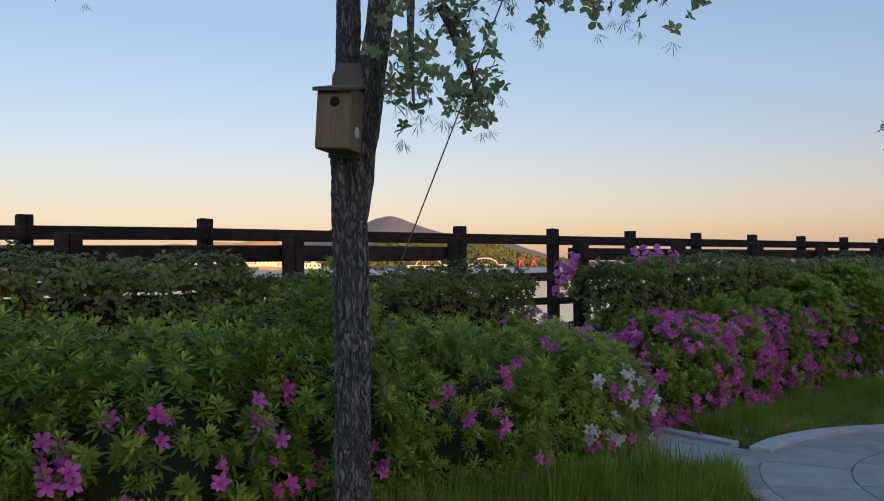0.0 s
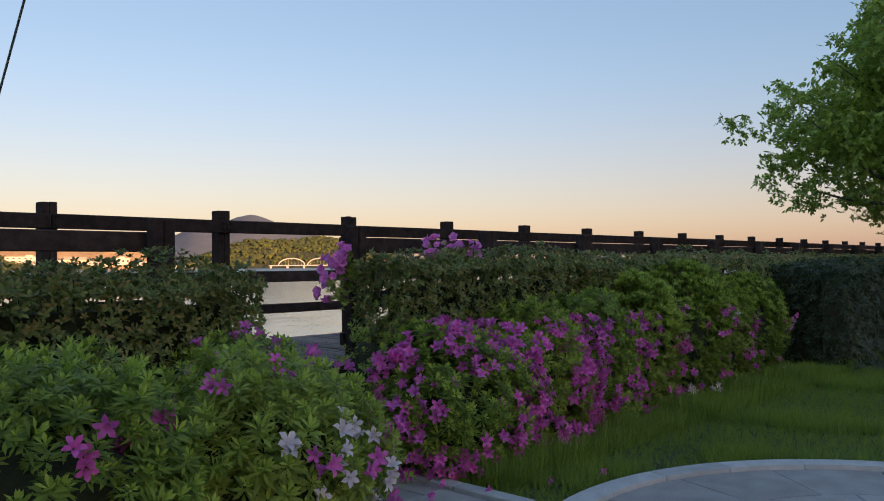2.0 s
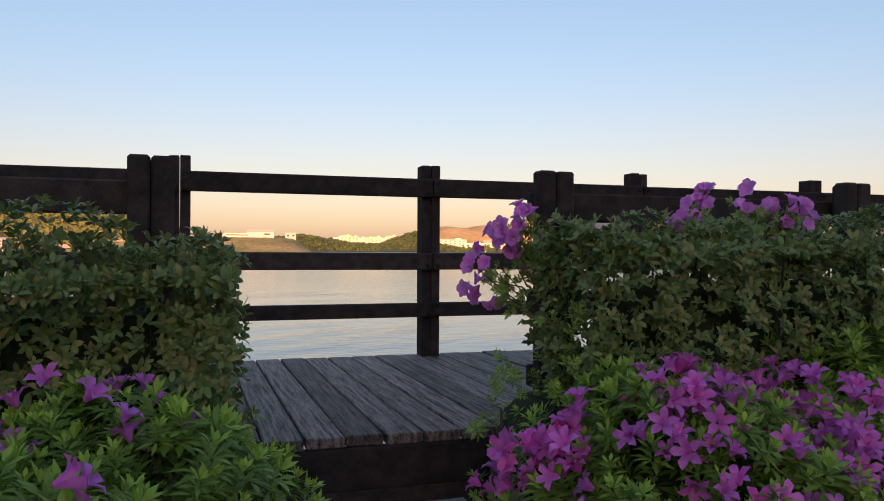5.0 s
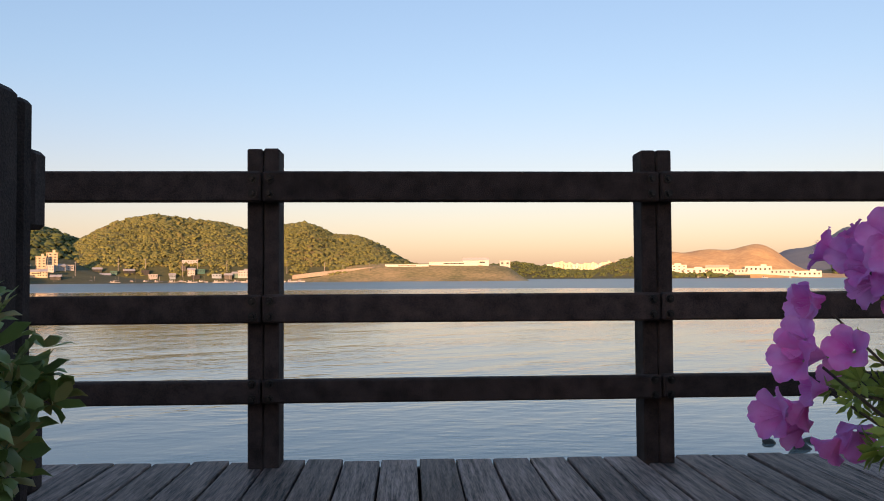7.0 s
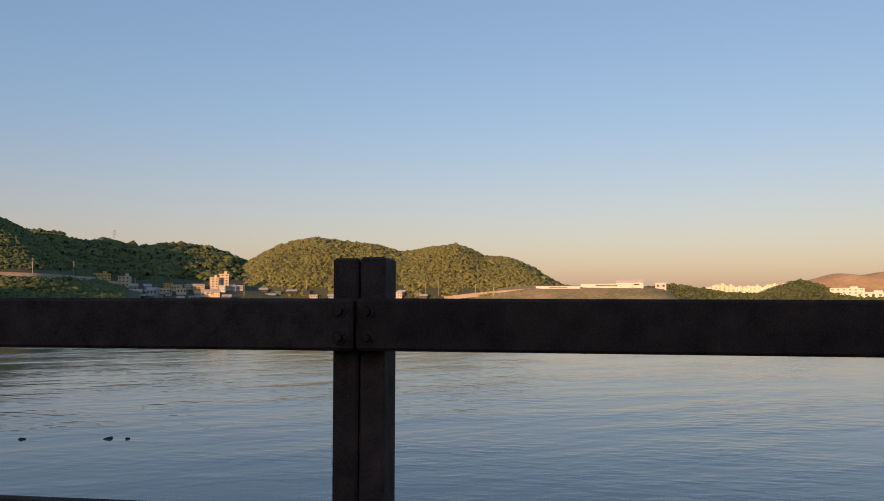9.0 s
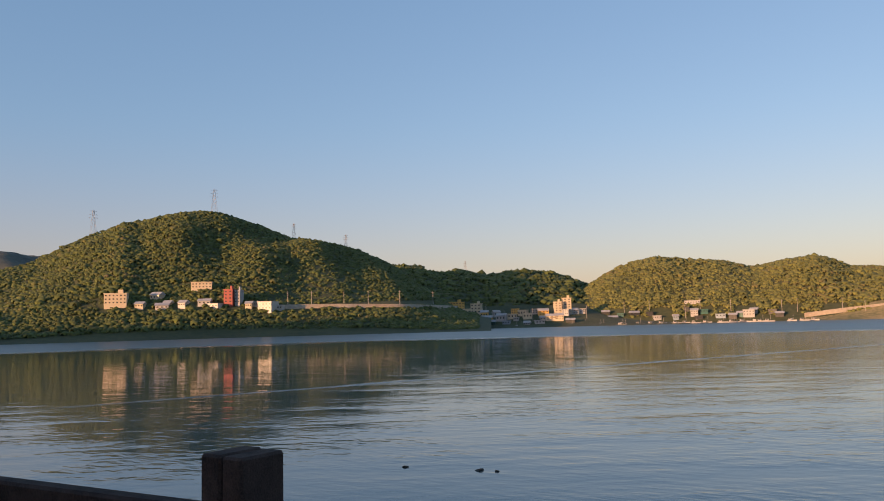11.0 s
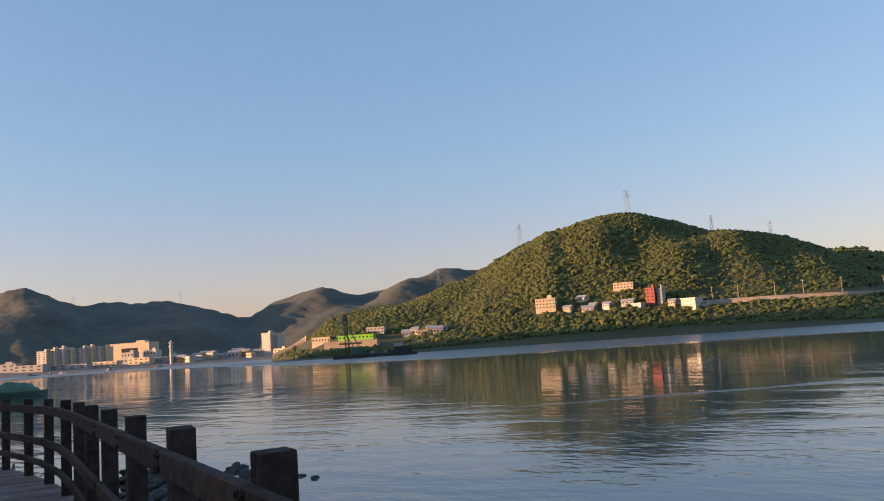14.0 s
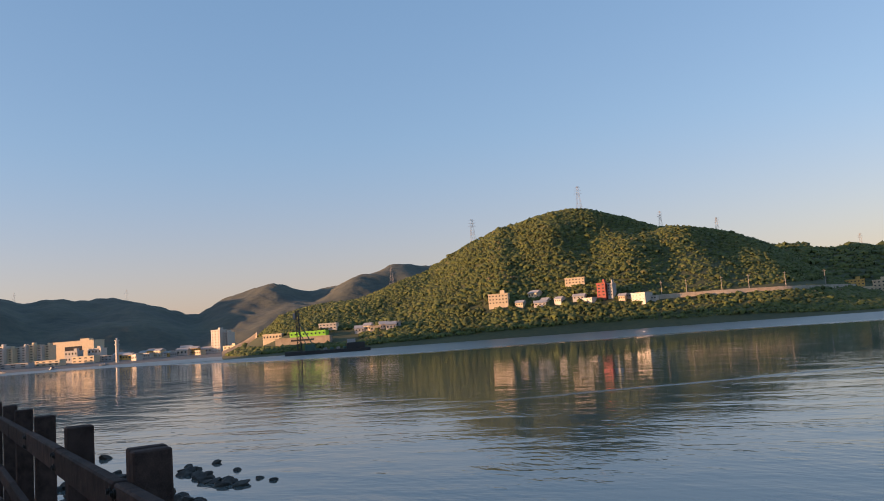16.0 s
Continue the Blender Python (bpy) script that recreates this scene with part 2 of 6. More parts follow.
def water_material():
    """Calm sea water: a glossy, nearly black body with two scales of ripple and smooth slicks between them."""
    m = bpy.data.materials.new("sea_water")
    m.use_nodes = True
    nt = m.node_tree
    link = nt.links.new
    b = nt.nodes["Principled BSDF"]
    b.inputs["Base Color"].default_value = (0.100, 0.125, 0.122, 1)
    b.inputs["Roughness"].default_value, b.inputs["IOR"].default_value = 0.03, 1.33
    geo = nt.nodes.new("ShaderNodeNewGeometry")
    heights = []
    for scale, strength, detail in ((0.40, 0.014, 3), (1.6, 0.0165, 2), (5.0, 0.0035, 2), (0.06, 0.02, 2)):
        mp = nt.nodes.new("ShaderNodeMapping")
        mp.inputs["Scale"].default_value = (0.65, 1.5, 1)
        mp.inputs["Rotation"].default_value = (0, 0, radians(18))
        link(geo.outputs["Position"], mp.inputs[0])
        n = nt.nodes.new("ShaderNodeTexNoise")
        n.inputs["Scale"].default_value, n.inputs["Detail"].default_value = scale, detail
        link(mp.outputs[0], n.inputs["Vector"])
        mu = nt.nodes.new("ShaderNodeMath")
        mu.operation = "MULTIPLY"
        mu.inputs[1].default_value = strength
        link(n.outputs["Fac"], mu.inputs[0])
        heights.append(mu.outputs[0])
    s = heights[0]
    for h in heights[1:]:
        ad = nt.nodes.new("ShaderNodeMath")
        link(s, ad.inputs[0])
        link(h, ad.inputs[1])
        s = ad.outputs[0]
    slick = nt.nodes.new("ShaderNodeTexNoise")
    slick.inputs["Scale"].default_value, slick.inputs["Detail"].default_value = 1.0, 3
    mp = nt.nodes.new("ShaderNodeMapping")
    mp.inputs["Scale"].default_value = (0.006, 0.02, 1)
    link(geo.outputs["Position"], mp.inputs[0])
    link(mp.outputs[0], slick.inputs["Vector"])
    mr = nt.nodes.new("ShaderNodeMapRange")
    mr.inputs[1].default_value, mr.inputs[2].default_value, mr.inputs[3].default_value, mr.inputs[4].default_value = 0.35, 0.65, 0.35, 1.0
    link(slick.outputs["Fac"], mr.inputs[0])
    # smaller cat's-paws in long bands
    mp2 = nt.nodes.new("ShaderNodeMapping")
    mp2.vector_type = "TEXTURE"
    mp2.inputs["Scale"].default_value, mp2.inputs["Rotation"].default_value = (8, 3.5, 1), (0, 0, radians(36))
    link(geo.outputs["Position"], mp2.inputs[0])
    paws = nt.nodes.new("ShaderNodeTexNoise")
    paws.inputs["Scale"].default_value, paws.inputs["Detail"].default_value = 1.0, 4
    link(mp2.outputs[0], paws.inputs["Vector"])
    mr2 = nt.nodes.new("ShaderNodeMapRange")
    mr2.inputs[1].default_value, mr2.inputs[2].default_value, mr2.inputs[3].default_value, mr2.inputs[4].default_value = 0.38, 0.64, 0.45, 1.7
    link(paws.outputs["Fac"], mr2.inputs[0])
    paw = nt.nodes.new("ShaderNodeMath")
    paw.operation = "MULTIPLY"
    link(mr.outputs[0], paw.inputs[0])
    link(mr2.outputs[0], paw.inputs[1])
    # a breeze roughens the water towards the far shore
    far = nt.nodes.new("ShaderNodeVectorMath")
    far.operation = "LENGTH"
    link(geo.outputs["Position"], far.inputs[0])
    gust = nt.nodes.new("ShaderNodeMapRange")
    gust.inputs[1].default_value, gust.inputs[2].default_value, gust.inputs[3].default_value, gust.inputs[4].default_value = 215, 262, 1.0, 5.0
    link(far.outputs["Value"], gust.inputs[0])
    # and over the open water east of the sheltered cove
    side = nt.nodes.new("ShaderNodeVectorMath")
    side.operation = "DOT_PRODUCT"
    side.inputs[1].default_value = (0.89, 0.454, 0)
    link(geo.outputs["Position"], side.inputs[0])
    breeze = nt.nodes.new("ShaderNodeMapRange")
    breeze.inputs[1].default_value, breeze.inputs[2].default_value, breeze.inputs[3].default_value, breeze.inputs[4].default_value = -25, 60, 1.0, 1.3
    link(side.outputs["Value"], breeze.inputs[0])
    town_side = nt.nodes.new("ShaderNodeVectorMath")
    town_side.operation = "DOT_PRODUCT"
    town_side.inputs[1].default_value = (-0.469, -0.883, 0)
    link(geo.outputs["Position"], town_side.inputs[0])
    choppy = nt.nodes.new("ShaderNodeMapRange")
    choppy.inputs[1].default_value, choppy.inputs[2].default_value, choppy.inputs[3].default_value, choppy.inputs[4].default_value = -10, 45, 1.0, 3.2
    link(town_side.outputs["Value"], choppy.inputs[0])
    windier = nt.nodes.new("ShaderNodeMath")
    windier.operation = "MAXIMUM"
    link(breeze.outputs[0], windier.inputs[0])
    link(choppy.outputs[0], windier.inputs[1])
    stronger = nt.nodes.new("ShaderNodeMath")
    stronger.operation = "MAXIMUM"
    link(gust.outputs[0], stronger.inputs[0])
    link(windier.outputs[0], stronger.inputs[1])
    # the sheltered reach between the shore's ripples and the open bay
    lee = nt.nodes.new("ShaderNodeMapRange")
    lee.inputs[1].default_value, lee.inputs[2].default_value, lee.inputs[3].default_value, lee.inputs[4].default_value = 26, 75, 1.0, 0.42
    link(far.outputs["Value"], lee.inputs[0])
    calm = nt.nodes.new("ShaderNodeMath")
    calm.operation = "MULTIPLY"
    link(paw.outputs[0], calm.inputs[0])
    link(lee.outputs[0], calm.inputs[1])
    both = nt.nodes.new("ShaderNodeMath")
    both.operation = "MULTIPLY"
    link(calm.outputs[0], both.inputs[0])
    link(stronger.outputs[0], both.inputs[1])
    height = nt.nodes.new("ShaderNodeMath")
    height.operation = "MULTIPLY"
    link(s, height.inputs[0])
    link(both.outputs[0], height.inputs[1])
    s = height.outputs[0]
    # wind-roughened water: the open bay, the far side, and one thin streak off the cove
    def ramp_of(socket, a, b, c, d):
        r = nt.nodes.new("ShaderNodeMapRange")
        r.inputs[1].default_value, r.inputs[2].default_value, r.inputs[3].default_value, r.inputs[4].default_value = a, b, c, d
        link(socket, r.inputs[0])
        return r.outputs[0]

    def math_of(operation, a, b):
        m2 = nt.nodes.new("ShaderNodeMath")
        m2.operation = operation
        link(a, m2.inputs[0])
        if isinstance(b, float):
            m2.inputs[1].default_value = b
        else:
            link(b, m2.inputs[1])
        return m2.outputs[0]

    ragged = math_of("MULTIPLY_ADD", slick.outputs["Fac"], 70.0)
    ragged.node.inputs[2].default_value = -35.0
    reach = math_of("ADD", far.outputs["Value"], ragged)
    west = nt.nodes.new("ShaderNodeVectorMath")
    west.operation = "DOT_PRODUCT"
    west.inputs[1].default_value = (-0.469, -0.883, 0)
    link(geo.outputs["Position"], west.inputs[0])
    westward = ramp_of(west.outputs["Value"], 0, 200, 0.0, -300.0)
    reach = math_of("ADD", reach, westward)
    open_bay = ramp_of(reach, 222, 258, 0.02, 0.34)
    east = ramp_of(side.outputs["Value"], -20, 55, 0.02, 0.13)
    across = nt.nodes.new("ShaderNodeVectorMath")
    across.operation = "DOT_PRODUCT"
    across.inputs[1].default_value = (0.93, -0.36, 0)
    link(geo.outputs["Position"], across.inputs[0])
    drift = math_of("MULTIPLY_ADD", paws.outputs["Fac"], 1.6)
    drift.node.inputs[2].default_value = 54.3
    off = math_of("ABSOLUTE", math_of("ADD", across.outputs["Value"], drift), 0.0)
    streak = math_of("MULTIPLY", ramp_of(off, 0.2, 1.3, 0.26, 0.0), ramp_of(side.outputs["Value"], -38, -22, 0.15, 1.0))
    rough = math_of("MAXIMUM", math_of("MAXIMUM", open_bay, east), streak)
    link(rough, b.inputs["Roughness"])
    bp = nt.nodes.new("ShaderNodeBump")
    bp.inputs["Distance"].default_value, bp.inputs["Strength"].default_value = 1.0, 1.0
    link(s, bp.inputs["Height"])
    link(bp.outputs[0], b.inputs["Normal"])
    return m


M_WATER = water_material()


def paint(name, c, rough=0.6):
    return mat(name, tuple(v * 0.82 for v in c), c, 0.6, rough, 0.0, 4.0)


M_PLASTER = paint("white_plaster", (0.54, 0.49, 0.44))
# Greyed-down white for boats; on harbour walls the grey stands for shade.
M_BOATP = paint("greyed_harbour_paint", (0.36, 0.35, 0.34))
M_CREAM = paint("cream_plaster", (0.58, 0.47, 0.33))
M_RED = paint("red_facade", (0.32, 0.065, 0.05))
M_ORANGE = paint("ochre_facade", (0.62, 0.36, 0.10))
M_GREENP = paint("bright_green_cladding", (0.22, 0.62, 0.06))
M_GREYP = paint("grey_concrete", (0.38, 0.37, 0.36))
M_DARKP = paint("dark_grey_paint", (0.032, 0.031, 0.030))
M_BLUEP = paint("blue_grey_shed", (0.22, 0.28, 0.33))
M_NET = paint("green_net", (0.05, 0.17, 0.11))
M_TEAL = paint("dark_green_hull", (0.03, 0.11, 0.09))
M_STEEL = paint("galvanised_steel", (0.30, 0.27, 0.25))
M_GLASS = mat("window_glass", (0.03, 0.035, 0.04), (0.06, 0.065, 0.07), 3, 0.12, 0.0)

# ---- mesh helpers ----


def link_mesh(name, me, material, parent=None, label=""):
    ob = new(name, me)
    if material:
        me.materials.append(material)
    if parent:
        ob.parent = parent
    if label:
        ob["label"] = label
    return ob


def part(name, bm, material, parent=None, label="", smooth=False):
    """One mesh object from a bmesh, under a thing or a part."""
    me = bpy.data.meshes.new(name)
    bm.to_mesh(me)
    bm.free()
    if smooth:
        me.shade_smooth()
    return link_mesh(name, me, material, parent, label)


def thing(name, label, category, group="", kind="", at=(0, 0, 0), rz=0.0):
    ob = new(name)
    ob.matrix_basis = pose(*at, 0, 0, rz)
    return tagged(ob, label, category, group, kind)


def array_mesh(name, verts, faces):
    """A mesh from arrays: verts (n, 3) and faces (m, 3 or 4)."""
    me = bpy.data.meshes.new(name)
    verts, faces = np.asarray(verts, np.float32), np.asarray(faces, np.int32)
    k = faces.shape[1]
    me.vertices.add(len(verts))
    me.vertices.foreach_set("co", verts.ravel())
    me.loops.add(faces.size)
    me.loops.foreach_set("vertex_index", faces.ravel())
    me.polygons.add(len(faces))
    me.polygons.foreach_set("loop_start", np.arange(0, faces.size, k, dtype=np.int32))
    me.update(calc_edges=True)
    return me


def box(bm, c, s, bevel=0.0, m=None):
    """Add a box of size s round c to bm, with bevelled edges."""
    r = bmesh.ops.create_cube(bm, size=1.0, matrix=(m or Matrix()) @ Matrix.LocRotScale(c, None, s))
    if bevel:
        edges = list({e for v in r["verts"] for e in v.link_edges})
        bmesh.ops.bevel(bm, geom=edges, offset=bevel, segments=1, affect="EDGES")
    return bm


def cyl(bm, a, b, r1, r2=None, n=8, caps=True):
    """Add a tapered rod from a to b to bm."""
    a, b = Vector(a), Vector(b)
    d = b - a
    m = Matrix.Translation((a + b) / 2) @ d.to_track_quat("Z", "Y").to_matrix().to_4x4()
    bmesh.ops.create_cone(bm, cap_ends=caps, segments=n, radius1=r1, radius2=r1 if r2 is None else r2, depth=d.length, matrix=m)
    return bm


def bm_box(c, s, bevel=0.0, m=None):
    return box(bmesh.new(), c, s, bevel, m)


def scatter(points, normals, template, tfaces, scale, rng, upright=0.0, jitter=0.6):
    """Copies of a template (its z along the normal) at points; returns joined vertices and faces."""
    n = len(points)
    z = normals + rng.normal(size=(n, 3)) * jitter * 0.5
    z[:, 2] += upright
    z /= np.linalg.norm(z, axis=1, keepdims=True)
    ref = rng.normal(size=(n, 3))
    x = np.cross(ref, z)
    x /= np.linalg.norm(x, axis=1, keepdims=True)
    y = np.cross(z, x)
    s = np.asarray(scale).reshape(-1, 1, 1)
    t = template[None] * s
    v = points[:, None] + t[..., 0:1] * x[:, None] + t[..., 1:2] * y[:, None] + t[..., 2:3] * z[:, None]
    f = tfaces[None] + (np.arange(n) * len(template))[:, None, None]
    return v.reshape(-1, 3), f.reshape(-1, tfaces.shape[1])


def leaf_whorl(count, length, width, lift, seed=0, flat=False, broad=False):
    """A rosette of pointed leaves, each of two folded quads, growing outwards and up round z."""
    rng = np.random.default_rng(seed)
    vs, fs = [], []
    for i in range(count):
        a = 2 * math.pi * i / count + rng.uniform(-0.25, 0.25)
        el = lift + rng.uniform(-0.3, 0.35)
        L, W = length * rng.uniform(0.75, 1.15), width
        d = np.array([math.cos(a) * math.cos(el), math.sin(a) * math.cos(el), math.sin(el)])
        side = np.array([-math.sin(a), math.cos(a), 0])
        up = np.cross(d, side) * -1
        base = len(vs)
        droop = -0.18 * L * np.array([0, 0, 1])
        if flat:
            vs += [side * W, -side * W, d * L + droop]
            fs += [(base, base + 1, base + 2)]
            continue
        if broad:
            vs += [d * 0.05 * L, d * 0.32 * L + side * W, d * 0.70 * L + side * W * 0.85, d * L + droop, d * 0.70 * L - side * W * 0.85, d * 0.32 * L - side * W, d * 0.35 * L - up * 0.22 * W, d * 0.70 * L - up * 0.22 * W]
            fs += [tuple(base + j for j in f) for f in ((0, 6, 1), (6, 7, 1), (1, 7, 2), (7, 3, 2), (0, 5, 6), (5, 7, 6), (5, 4, 7), (4, 3, 7))]
            continue
        vs += [d * 0.06 * L, d * 0.55 * L + side * W + up * 0.15 * W, d * L + droop, d * 0.55 * L - side * W + up * 0.15 * W, d * 0.5 * L - up * 0.25 * W]
        fs += [(base, base + 4, base + 1), (base + 4, base + 2, base + 1), (base, base + 3, base + 4), (base + 4, base + 3, base + 2)]
    return np.array(vs), np.array(fs)


def lumps(p, seed, f=2.2):
    """Smooth uneven values in about -1..1 at points p."""
    r = np.random.default_rng(seed)
    out = np.zeros(len(p))
    for i in range(7):
        k = r.normal(size=3) * f * (1 + 0.5 * i)
        out += np.sin(p @ k + r.uniform(0, 6.28)) / (1 + 0.45 * i)
    return out / 2.6


def grid_mesh(name, xs, ys, zf):
    """A height field over the grid xs, ys."""
    X, Y = np.meshgrid(xs, ys)
    v = np.stack([X, Y, zf(X, Y)], -1).reshape(-1, 3)
    return array_mesh(name, v, grid_faces(len(ys), len(xs)))


def grid_faces(rows, cols):
    i = np.arange((rows - 1) * cols).reshape(rows - 1, cols)[:, :-1].ravel()
    return np.stack([i, i + 1, i + cols + 1, i + cols], -1)


# ---- plan of the place ----
DECK, WATER = 0.60, -2.6
SPACING = 1.5
INNER_Y = -1.92


def fence_y(x):
    """The sea-side fence: straight, then bending gently inland to the west."""
    u = np.maximum(-2.0 - x, 0.0)
    bend = np.where(u < 20, -0.0215 * u - 0.02 * np.maximum(u - 10, 0) ** 2, -2.43 - 0.42 * (u - 20))
    return np.where(u < 320, bend, -2.43 - 0.42 * 300)


def deck_z(x):
    """The deck's height: level, then falling gently to the west."""
    return DECK - 0.0125 * np.clip(-2.0 - x, 0.0, 40.0)


# ---- ground and water ----
def build_ground():
    xs = np.unique(np.concatenate([np.linspace(-3500, -80, 14), np.linspace(-80, 40, 81), np.linspace(40, 3500, 14)]))
    offs = np.array([-3800, -1500, -500, -120, -40, -12, -6, -2.5, -0.8, 0.1, 0.5, 1.6, 4.0, 9.0])
    zs = np.array([0, 0, 0, 0, 0, 0, 0, 0, 0, -0.1, -0.6, -1.8, -3.0, -4.0])
    X = np.repeat(xs[None], len(offs), 0)
    Y = fence_y(X) + offs[:, None]
    Z = np.repeat(zs[:, None], len(xs), 1) + np.where(offs[:, None] > 0.2, 0.25, 0.0) * np.sin(X * 2.1 + Y * 1.7)
    Z = Z + np.where(offs[:, None] < 0.2, np.minimum(deck_z(X) - DECK, 0), 0)
    me = array_mesh("ground", np.stack([X, Y, Z], -1).reshape(-1, 3), grid_faces(*X.shape))
    tagged(link_mesh("ground", me, M_SOIL), "dark soil ground with thin lawn by the sea", "ground", kind="structure")
    me = array_mesh("water", [(-4500, -700, WATER), (4500, -700, WATER), (4500, 4500, WATER), (-4500, 4500, WATER)], [(0, 1, 2, 3)])
    tagged(link_mesh("water", me, M_WATER), "calm blue-grey sea water with small ripples", "water", kind="structure")


build_ground()

# ---- far hills ----
EYE = np.array([-1.5, -0.8])


class Hill:
    """A wooded ridge seen over the bay: crest heights as a blend of rounded tops (bearing, elevation, width in degrees)."""

    def __init__(self, tops, shore, crest, back, base=WATER, steep=1.0, spur=0.0, end=None):
        self.end = end
        self.tops, self.shore, self.crest, self.back, self.base, self.steep, self.spur = np.array(tops), shore, crest, back, base, steep, spur

    def height(self, az, d):
        az, d = np.asarray(az, float), np.asarray(d, float)
        g = self.tops
        el = (np.sum((g[:, 1] * np.exp(-0.5 * ((az[..., None] - g[:, 0]) / g[:, 2]) ** 2)) ** 3, -1)) ** (1 / 3)
        top = np.tan(np.radians(el)) * self.crest + 2.0 - self.base
        if self.end:
            top = top * np.clip((az - self.end[0]) / (self.end[1] - self.end[0]), -0.05, 1)
        s = np.clip((d - self.shore) / (self.crest - self.shore), -0.2, 1)
        up = np.where(s > 0, np.maximum(s, 0) ** self.steep * (1.55 - 0.55 * np.maximum(s, 0) ** 2), s * 0.3)
        s1 = np.clip(s, 0, 1)
        folds = 0.6 * np.sin(az * 0.55 + 5.0 * s1 + 0.6) + 0.25 * np.sin(az * 1.3 - 7.0 * s1 + 2.0) + 0.25 * np.sin(az * 0.9 + 11.0 * s1)
        up = up * (1 + self.spur * folds * 4 * s1 * (1 - s1))
        down = np.cos(np.clip((d - self.crest) / (self.back - self.crest), 0, 1) * math.pi / 2)
        return self.base + top * np.where(d < self.crest, up, down)

    def place(self, az, d):
        a = np.radians(az)
        return EYE[0] - d * np.sin(a), EYE[1] + d * np.cos(a)

    def find(self, az, el):
        """The distance at which the slope shows at that elevation."""
        d = np.linspace(self.shore + 2, self.crest, 400)
        e = np.degrees(np.arctan2(self.height(np.full_like(d, az), d) - 2.05, d))
        ok = np.nonzero(e >= el)[0]
        return float(d[ok[0]]) if len(ok) else float(self.crest)

    def mesh(self, name, az0, az1, material, label, n=90, m=34, rough=3.0, seed=1):
        A, D = np.meshgrid(np.linspace(az0, az1, n), np.linspace(self.shore - 14, self.back, m))
        Z = self.height(A, D)
        X, Y = self.place(A, D)
        P = np.stack([X, Y, Z], -1).reshape(-1, 3)
        up = np.clip((P[:, 2] - self.base) / 25, 0, 1)
        P[:, 2] += lumps(P * 0.012, seed, 1.6) * rough * up
        ob = link_mesh(name, array_mesh(name, P, grid_faces(m, n)), material)
        ob.data.shade_smooth()
        return tagged(ob, label, "hill", kind="structure")

    def forest(self, name, az0, az1, count, size, parent, material, seed=3, gap=None, low=0.03):
        """Tree crowns over the slope as one joined mass."""
        rng = np.random.default_rng(seed)
        bm = bmesh.new()
        bmesh.ops.create_icosphere(bm, subdivisions=1, radius=1.0)
        tv = np.array([v.co[:] for v in bm.verts])
        tf = np.array([[v.index for v in f.verts] for f in bm.faces if f.calc_center_median().z > -0.1])
        bm.free()
        az = rng.uniform(az0, az1, count)
        d = self.shore + (self.crest * 1.06 - self.shore) * rng.uniform(low, 1, count) ** 0.85
        z = self.height(az, d)
        x, y = self.place(az, d)
        keep = z > self.base + 1.2
        if gap:
            keep &= ~gap(az, np.degrees(np.arctan2(z - 2.05, d)))
        x, y, z = x[keep], y[keep], z[keep]
        n = len(x)
        stand = lumps(np.stack([x, y, z], -1) * 0.02, seed + 40, 1.6)
        r = size * rng.uniform(0.5, 1.2, n) * (1 + 0.18 * stand) * np.where(rng.uniform(0, 1, n) < 0.05, 1.5, 1.0)
        ang = rng.uniform(0, 6.28, n)
        wob = 1 + 0.18 * rng.normal(size=(n, len(tv), 1))
        t = tv[None] * wob * r[:, None, None] * np.array([1.15, 1.15, 0.85])
        c, s = np.cos(ang)[:, None], np.sin(ang)[:, None]
        t = np.stack([t[..., 0] * c - t[..., 1] * s, t[..., 0] * s + t[..., 1] * c, t[..., 2]], -1)
        v = t + np.stack([x, y, z + r * rng.uniform(-0.45, 0.40, n)], -1)[:, None]
        f = tf[None] + (np.arange(n) * len(tv))[:, None, None]
        ob = link_mesh(name, array_mesh(name, v.reshape(-1, 3), f.reshape(-1, 3)), material, parent)
        ob.data.shade_smooth()
        return tagged(ob, "green and olive tree crowns covering the slope", kind="stuff")


H_MAIN = Hill([(67.16, 2.71, 4.77), (61.17, 3.61, 3.8), (54.5, 3.97, 1.15), (49.68, 7.99, 5.68), (41.54, 5.73, 5.39), (36.6, 3.3, 2.7), (45.56, 3.92, 2.35), (56.23, 5.76, 3.8)], 455, 720, 980, steep=1.22, spur=0.10, end=(74.6, 70.5))
H_SADDLE = Hill([(35.79, 4.0, 4.76), (31.12, 2.75, 1.63), (27.1, 3.33, 4.19), (23.71, 2.25, 3.14)], 640, 1050, 1400)
H_RIGHT = Hill([(20.53, 2.59, 2.39), (17.12, 3.98, 3.51), (12.97, 3.41, 2.87), (8.84, 3.43, 2.51), (3.84, 2.77, 2.8), (6.75, 2.99, 1.68)], 690, 900, 1150, spur=0.05)
H_HEAD = Hill([(3.0, 0.9, 3.0), (-1.5, 0.85, 3.5), (-5.5, 0.8, 3.0)], 680, 760, 900, end=(-9.0, -7.6))
H_LOW = Hill([(-7.9, 0.90, 2.2), (-11.5, 0.32, 2.2), (-16.2, 1.08, 1.5)], 1050, 1200, 1400)
H_BARE = Hill([(-15.6, 0.95, 1.5), (-18.2, 1.45, 1.9), (-21.5, 1.55, 2.6), (-24.4, 1.85, 1.5)], 1130, 1330, 1700)
H_BLUE = Hill([(-27.04, 1.63, 1.73), (-29.73, 2.68, 1.6), (-33.01, 3.41, 2.67), (-36.22, 2.27, 3.04), (-40.92, 1.44, 3.0)], 1700, 2300, 2900)
